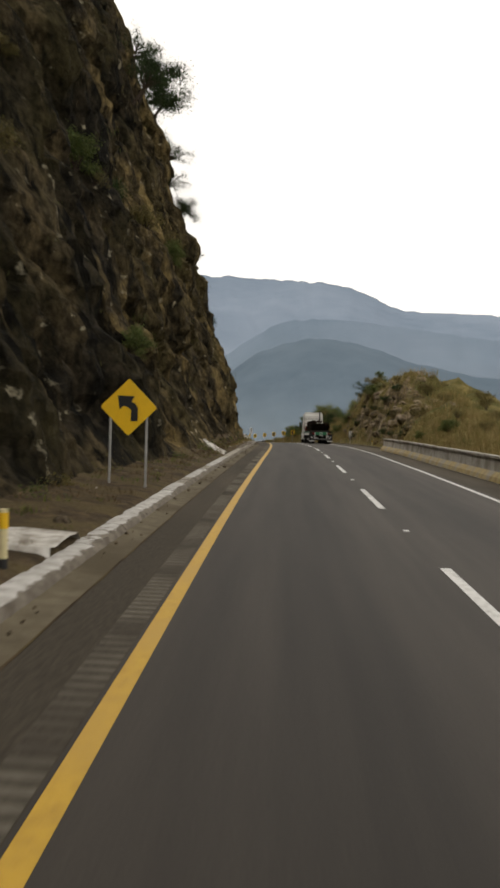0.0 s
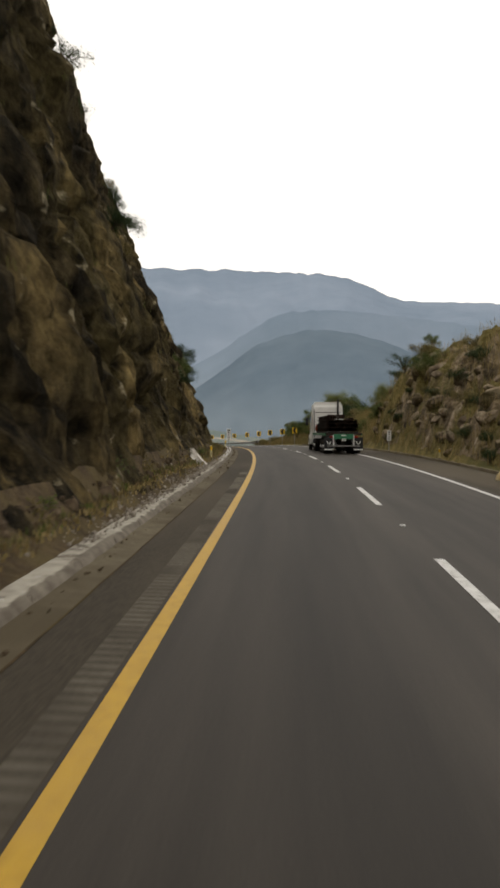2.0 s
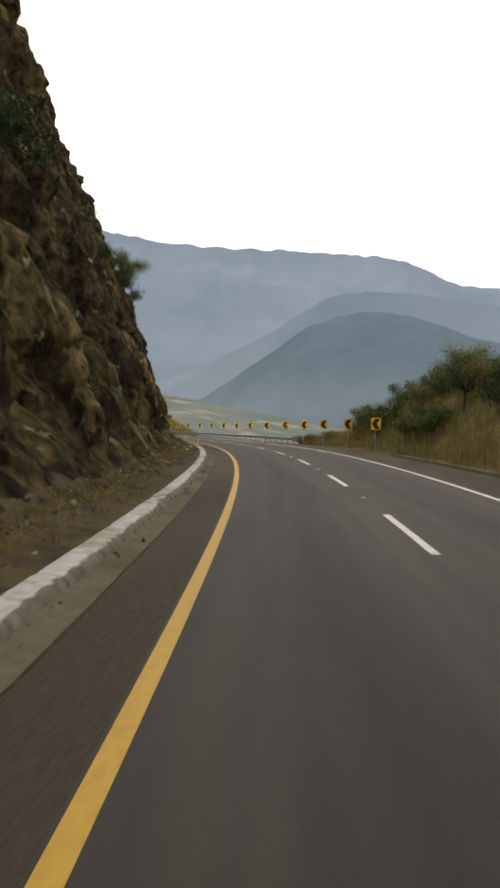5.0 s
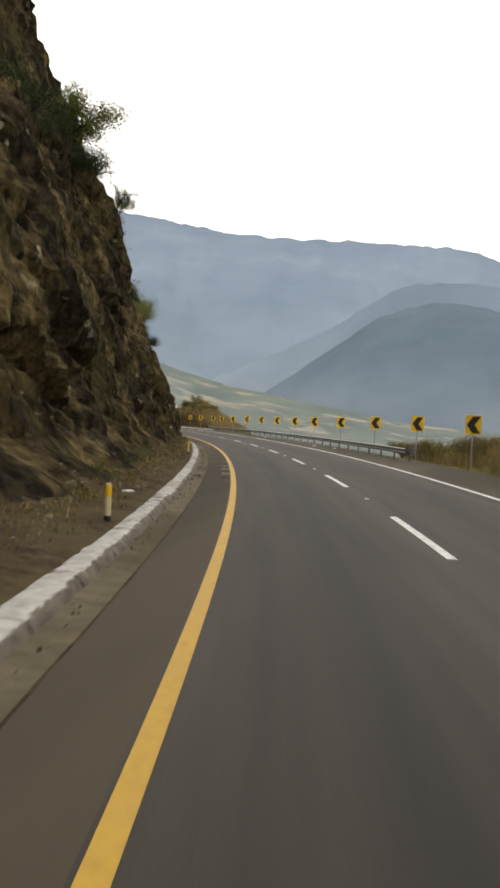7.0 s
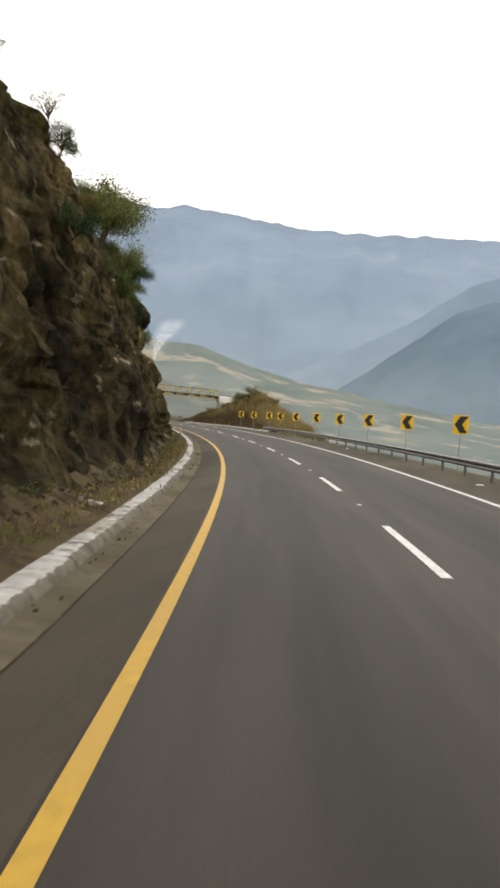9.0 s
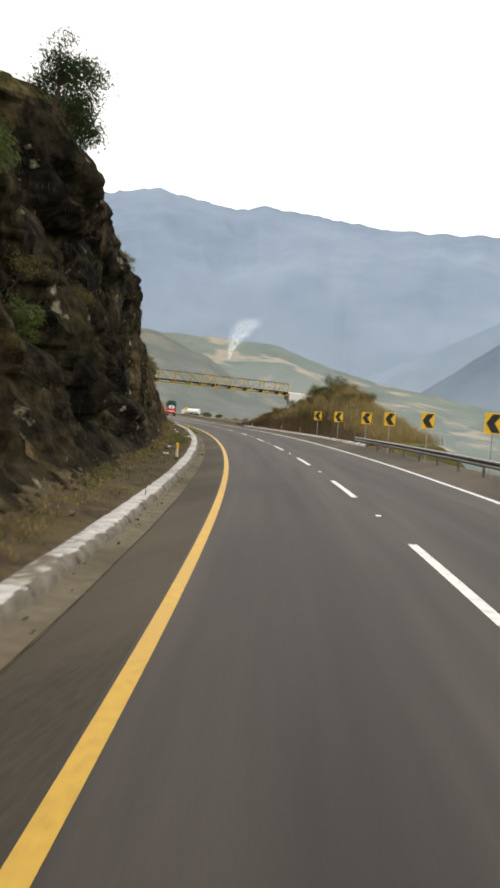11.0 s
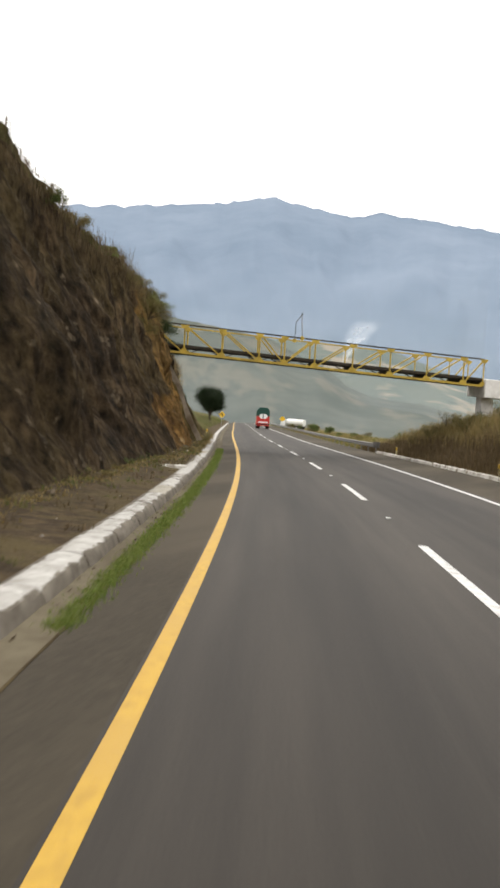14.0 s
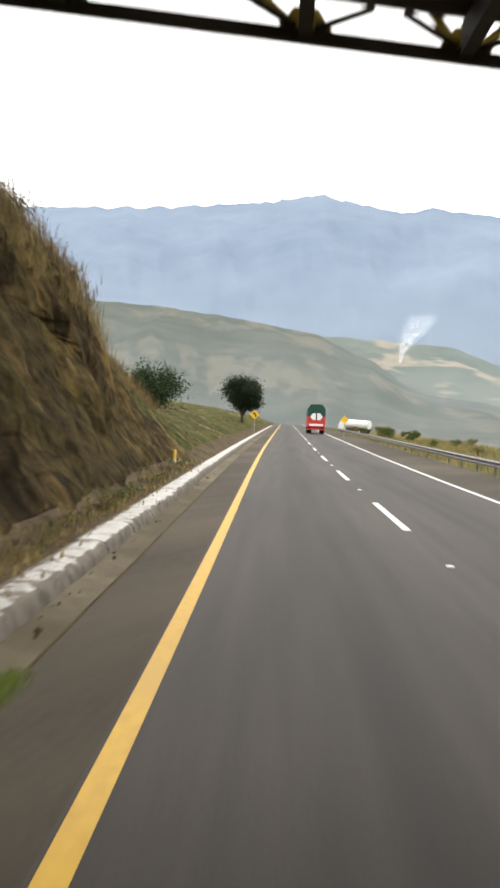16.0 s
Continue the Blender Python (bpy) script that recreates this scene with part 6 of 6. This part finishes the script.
for k in range(58):
    s = rng.uniform(352, 410)
    on_bank(SHRUBS[(2, 3, 3, 2, 3, 2, 1)[k % 7]], s, rng.uniform(11.5, 17), rng.uniform(0.5, 1.0))
for s, d, k, size in ((368, 16, 2, 1.0), (371, 17, 2, 0.8), (374, 15, 0, 0.5), (378, 16, 2, 0.7)):
    on_bank(TREES[k], s, d, size)
for k in range(14):
    s = rng.uniform(212, 226)
    on_bank(SHRUBS[2], s, rng.uniform(10.9, 13), rng.uniform(0.5, 0.9))
for k in range(20):
    s = rng.uniform(420, 560)
    on_bank(SHRUBS[(0, 2, 0)[k % 3]], s, rng.uniform(11.6, 24), rng.uniform(0.5, 1.1))

# the round tree and its neighbour past the bridge
big = plant("tree", 31, 8.0, 2.3, 26000, 0.15, DEEP, "round dense dark green tree beside the kerb", "tree", 30, 0.22, 0.24)
big.matrix_basis = stand(520, -4.6, 0.2)
second = plant("tree", 32, 5.2, 2.2, 9000, 0.13, LEAF_DARK, "dark green tree on the grassy embankment", "tree", 14, 0.3, 0.24)
second.matrix_basis = stand(464, -10.0, 1.0)
crest = plant("tree", 34, 8.2, 2.15, 17000, 0.11, LEAF_LIGHT, "tall leafy green tree on the edge of the cliff", "tree", 16, 0.3, 0.22)
crest.matrix_basis = stand(364.5, -10.7, 10.7)
edge = plant("tree", 35, 5.8, 1.8, 9000, 0.09, LEAF_DARK, "dark green tree leaning over the top of the rock buttress", "tree", 14, 0.3, 0.22)
edge.matrix_basis = Matrix.Translation(cliff_point(315.5, 1.0) + Vector((-0.6, 0, -0.3))) @ pose(0, 0, 0, 0, 8, 0)
for p in SHRUBS + TREES:
    p["group"] = GROUP[p["category"]]
for k, p in enumerate(SHRUBS):
    p.matrix_basis = Matrix.Translation(cliff_point(44 + 6 * k, 0.3) - Vector((0, 0, 0.2)))
for k, p in enumerate(TREES):
    p.matrix_basis = Matrix.Translation(cliff_point(150 + 6 * k, 1.0) - Vector((0, 0, 0.2)))


def tufts(name, label, spots, mat, height, blades, seed, wide=0.007):
    """Grass as one mass of blades; spots gives the foot of each tuft."""
    rnd = random.Random(seed)
    verts, faces = [], []
    for p, size in spots:
        for k in range(blades):
            a = rnd.uniform(0, math.tau)
            foot = p + Vector((rnd.gauss(0, 0.2), rnd.gauss(0, 0.2), -0.03)) * size
            out = Vector((math.cos(a), math.sin(a), 0))
            w = out.cross(Vector((0, 0, 1))) * wide * size
            h = height * size * rnd.uniform(0.5, 1.2)
            bend = rnd.uniform(0.15, 0.7) * h
            i = len(verts)
            verts += [foot - w, foot + w, foot + out * bend * 0.35 + Vector((0, 0, h * 0.65)) + w * 0.7, foot + out * bend * 0.35 + Vector((0, 0, h * 0.65)) - w * 0.7, foot + out * bend + Vector((0, 0, h))]
            faces += [(i, i + 1, i + 2, i + 3), (i + 3, i + 2, i + 4)]
    return tagged(new(name, mesh_from(name, verts, faces, mat)), label, "grass", kind="stuff")


def cliff_spots(n, s0, s1, v0, v1, size):
    return [(cliff_point(rng.uniform(s0, s1), rng.uniform(v0, v1)), rng.uniform(0.5, 1.2) * size) for k in range(n)]


def verge_spots(n, s0, s1, size):
    out = []
    for k in range(n):
        s = rng.uniform(s0, s1)
        b = foot_line(s)
        d = min(-2.2, b + (-2.0 - b) * (rng.random() ** 2.4))
        out.append((at(s, d, verge_height(s, d)), rng.uniform(0.4, 1.2) * size))
    return out


def bank_spots(n, s0, s1, d0, d1, size):
    out = []
    for k in range(n):
        s, d = rng.uniform(s0, s1), rng.uniform(d0, d1)
        if band(s, 92, 130, 6) * band(d, 11.2, 16.5, 0.6) > 0.3 and rng.random() < 0.5:
            continue
        out.append((at(s, d, ground_height(s, d)), rng.uniform(0.5, 1.2) * size))
    return out


tufts("dry_grass", "dry straw-coloured grass along the foot of the cliff", verge_spots(1500, 0, 420, 0.9), WEED, 0.15, 18, 1, 0.010)
tufts("dry_grass", "fallen straw and dead leaves along the foot of the rock", [(at(s, d, verge_height(s, d)), rng.uniform(0.5, 1.3)) for s, d in ((s, min(-2.15, foot_line(s) + 0.15 + rng.gauss(0, 0.2))) for s in (rng.uniform(60, 420) for k in range(2600)))], STRAW, 0.10, 12, 21, 0.016)
tufts("green_grass", "green grass on the verge behind the kerb", [(at(s, d, verge_height(s, d)), rng.uniform(0.5, 1.2)) for s, d in ((rng.uniform(312, 331), -2.4 - abs(rng.gauss(0, 0.5))) for k in range(500))], GRASS, 0.12, 14, 22, 0.013)
tufts("green_grass", "green weeds along the foot of the cliff", verge_spots(700, 20, 420, 0.9), GRASS, 0.15, 18, 2, 0.012)
tufts("dry_grass", "dry grass hanging on the upper rock", cliff_spots(2800, 330, 430, 0.84, 1.0, 1.3) + cliff_spots(1500, 230, 330, 0.9, 1.0, 0.9) + cliff_spots(1300, 20, 330, 0.15, 0.9, 1.0), WEED, 0.36, 10, 3)
tufts("dry_grass", "golden dry grass along the crest of the earth cut", cliff_spots(2600, 384, 430, 0.74, 1.0, 1.0), STRAW, 0.26, 14, 13, 0.005)
tufts("green_grass", "green weeds on rock ledges", cliff_spots(900, 20, 330, 0.08, 0.7, 1.0), GRASS, 0.3, 10, 4)
tufts("dry_grass", "tall dry grass over the outer bank", bank_spots(7500, 58, 222, 11.1, 18, 1.6) + bank_spots(5200, 333, 416, 12.5, 18, 1.6) + bank_spots(900, 412, 520, 11, 24, 1.3), STRAW, 0.5, 11, 5)
tufts("dry_grass", "withered brown weeds on the face of the bank", bank_spots(2800, 333, 416, 11.0, 13.0, 1.4), WEED, 0.48, 12, 15, 0.01)
tufts("green_grass", "green grass in the outer bank", bank_spots(2200, 58, 222, 11.3, 19, 1.4) + bank_spots(900, 412, 520, 11, 26, 1.3), GRASS, 0.42, 10, 6)
tufts("green_grass", "green grass growing along the gutter", [(at(rng.uniform(343, 393), -1.06 + rng.gauss(0, 0.035), 0.0), rng.uniform(0.25, 0.5)) for k in range(4200)], FRESH, 0.17, 9, 7, 0.014)
tufts("dry_grass", "mixed grass on the low embankment", [(at(s, d, 0.2 + 0.42 * (-3.0 - d)), rng.uniform(0.5, 1.1)) for s, d in ((rng.uniform(425, 600), rng.uniform(-6.5, -2.6)) for k in range(1500))], GRASS, 0.5, 8, 8)

# leafy weeds along the verge
def weeds(label, n, mat, seed):
    rnd = random.Random(seed)
    verts, faces = [], []
    for k in range(n):
        s = rnd.uniform(8, 425)
        d = -2.0 + (cliff_base(s) + 2.0) * rnd.uniform(0.6, 1.05)
        p, size = at(s, d, verge_height(s, d)), rnd.uniform(0.12, 0.34)
        tips = [p + Vector((rnd.uniform(-1, 1), rnd.uniform(-1, 1), rnd.uniform(0.1, 1.0))) * size for q in range(7)]
        v, f = leaves(rnd, tips, 110, 0.035, 0.3 * size)
        o = len(verts)
        verts += v
        faces += [tuple(x + o for x in q) for q in f]
    tagged(new("weeds", mesh_from("weeds", verts, faces, mat)), label, "weeds", kind="stuff")


weeds("low green leafy weeds along the foot of the cliff", 60, LEAF, 41)
weeds("low yellowed weeds along the foot of the cliff", 90, LEAF_DRY, 42)

# rubbish on the verge and shoulder
PALE = plain("pale litter", (0.6, 0.59, 0.56), rough=0.6)
for s, d in ((60, -2.1), (101, -2.3), (176, -2.6), (187, -2.4), (230, -2.2), (300, -2.6), (307, -2.8), (336, -2.9), (343, -3.0), (378, -2.4), (236, 9.0), (243, 8.6), (276, 9.1)):
    bm = bmesh.new()
    bmesh.ops.create_icosphere(bm, subdivisions=2, radius=0.09, matrix=Matrix.Diagonal((1.5, 1, 0.45, 1)))
    for v in bm.verts:
        v.co *= 1 + 0.5 * fbm(v.co.x * 9 + s, v.co.y * 9, v.co.z * 9)
    ob = part("litter", bm, PALE)
    ob.matrix_basis = stand(s, d, verge_height(s, d) + 0.03 if d < 0 else 0.02, rng.uniform(0, 360))
    tagged(ob, "crumpled pale litter beside the road", "litter", "litter along the road")


# ---- smoke rising from the fields
def smoke():
    m, n, l, b = nodes_of("white smoke")
    n.remove(b)
    co = n.new("ShaderNodeTexCoord")
    t = n.new("ShaderNodeTexNoise")
    t.inputs["Scale"].default_value, t.inputs["Detail"].default_value = 0.12, 7
    l.new(co.outputs["Object"], t.inputs["Vector"])
    r = n.new("ShaderNodeMapRange")
    r.inputs[1].default_value, r.inputs[2].default_value, r.inputs[3].default_value, r.inputs[4].default_value = 0.25, 0.70, 0.07, 0.25
    l.new(t.outputs["Fac"], r.inputs[0])
    sep = n.new("ShaderNodeSeparateXYZ")
    l.new(n.new("ShaderNodeUVMap").outputs["UV"], sep.inputs[0])
    alpha = r.outputs[0]
    for axis, edge, full in (("X", 0.0, 0.6), ("Y", 1.0, 0.7)):
        soft = n.new("ShaderNodeMapRange")
        soft.interpolation_type = 'SMOOTHSTEP'
        soft.inputs[1].default_value, soft.inputs[2].default_value = edge, full
        l.new(sep.outputs[axis], soft.inputs[0])
        mul = n.new("ShaderNodeMath")
        mul.operation = 'MULTIPLY'
        l.new(alpha, mul.inputs[0])
        l.new(soft.outputs[0], mul.inputs[1])
        alpha = mul.outputs[0]
    thin = n.new("ShaderNodeBsdfTranslucent")
    thin.inputs["Color"].default_value = (0.85, 0.87, 0.9, 1)
    lit = n.new("ShaderNodeBsdfDiffuse")
    lit.inputs["Color"].default_value = (0.85, 0.87, 0.9, 1)
    both = n.new("ShaderNodeAddShader")
    l.new(thin.outputs[0], both.inputs[0])
    l.new(lit.outputs[0], both.inputs[1])
    clear = n.new("ShaderNodeBsdfTransparent")
    mx = n.new("ShaderNodeMixShader")
    l.new(alpha, mx.inputs[0])
    l.new(clear.outputs[0], mx.inputs[1])
    l.new(both.outputs[0], mx.inputs[2])
    l.new(mx.outputs[0], n["Material Output"].inputs["Surface"])
    az, far = 0.340, 965.0
    eye = eye_of(az)
    foot = eye + Vector((-math.sin(az) * far, math.cos(az) * far, 0.017 * far))
    side = Vector((math.cos(az), math.sin(az), 0))
    away = Vector((-math.sin(az), math.cos(az), 0))
    n_up, n_across, verts, place = 24, 13, [], []
    for j in range(n_up):
        q = j / (n_up - 1)
        mid = foot + side * (1 + 24 * q ** 1.4 + 2.5 * fbm(q * 4, 1, 3)) + Vector((0, 0, 48 * q ** 0.85))
        for i in range(n_across):
            u = 2 * i / (n_across - 1) - 1
            wide = (1.8 + 19 * q) * (1 + 0.35 * fbm(q * 5, u * 1.5, 8))
            verts.append(mid + side * (u * wide) + away * (wide * u * u))
            place.append((1 - abs(u), q))
    faces = [(j * n_across + i, j * n_across + i + 1, (j + 1) * n_across + i + 1, (j + 1) * n_across + i) for j in range(n_up - 1) for i in range(n_across - 1)]
    me = mesh_from("smoke_plume", verts, faces, m, True)
    layer = me.uv_layers.new(name="UVMap")
    for lo in me.loops:
        layer.data[lo.index].uv = place[lo.vertex_index]
    ob = new("smoke_plume", me)
    ob.visible_shadow = False
    tagged(ob, "thin white smoke plume over the far fields", "smoke", kind="stuff")


smoke()


# ---- kerb stones, each with its own chips
def kerb_stone_mesh(seed, mat):
    n, length = 13, 2.385
    verts, faces, place = [], [], []
    for j in range(n):
        y = length * (j / (n - 1) - 0.5)
        end = 1.0 if 0 < j < n - 1 else 0.0
        for i, (d, h) in enumerate([(-1.40, 0.0)] + kerb_section(400)[1:]):
            chip = max(0.0, fbm(y * 2.3 + seed * 7, d * 6, seed) - 0.26) * 0.12 if 1 <= i <= 5 else 0.0
            verts.append((d - 0.6 * chip + 0.003 * fbm(y * 1.2, d * 5, seed + 20) - (0.006 * (1 - end) if i < 3 else 0), y, h - chip + 0.003 * fbm(y * 1.2, d * 3, seed + 40) - 0.006 * (1 - end)))
            place.append((d, y))
        verts.append((-1.94, y, -0.05))
        place.append((-1.94, y))
    w = 8
    for j in range(n - 1):
        for i in range(w - 1):
            a = j * w + i
            faces.append((a, a + 1, a + w + 1, a + w))
    faces += [tuple(range(w - 1, -1, -1)), tuple(range((n - 1) * w, n * w))]
    me = mesh_from("kerb_stone", verts, faces, mat, True)
    me.set_sharp_from_angle(angle=radians(40))
    layer = me.uv_layers.new(name="UVMap")
    for lo in me.loops:
        layer.data[lo.index].uv = place[lo.vertex_index]
    return me


rng = random.Random(77)
WHITE_STONES = [kerb_stone_mesh(k + 1, WASH) for k in range(6)]
WORN_STONES = [kerb_stone_mesh(k + 9, BARE) for k in range(5)]
for k in range(181):
    s = -7.6 + 2.4 * k
    worn = band(s, 46, 98, 14) + 0.12 > rng.random()
    ob = new("kerb_stone", rng.choice(WORN_STONES if worn else WHITE_STONES))
    ob.parent = kerb
    ob.matrix_basis = road_pose(s, 0.0) @ pose(0, 0, rng.uniform(-0.004, 0.004), 0, rng.uniform(-0.15, 0.15), rng.uniform(-0.1, 0.1)) @ Matrix.Diagonal((1, 1, kerb_rise(s), 1))
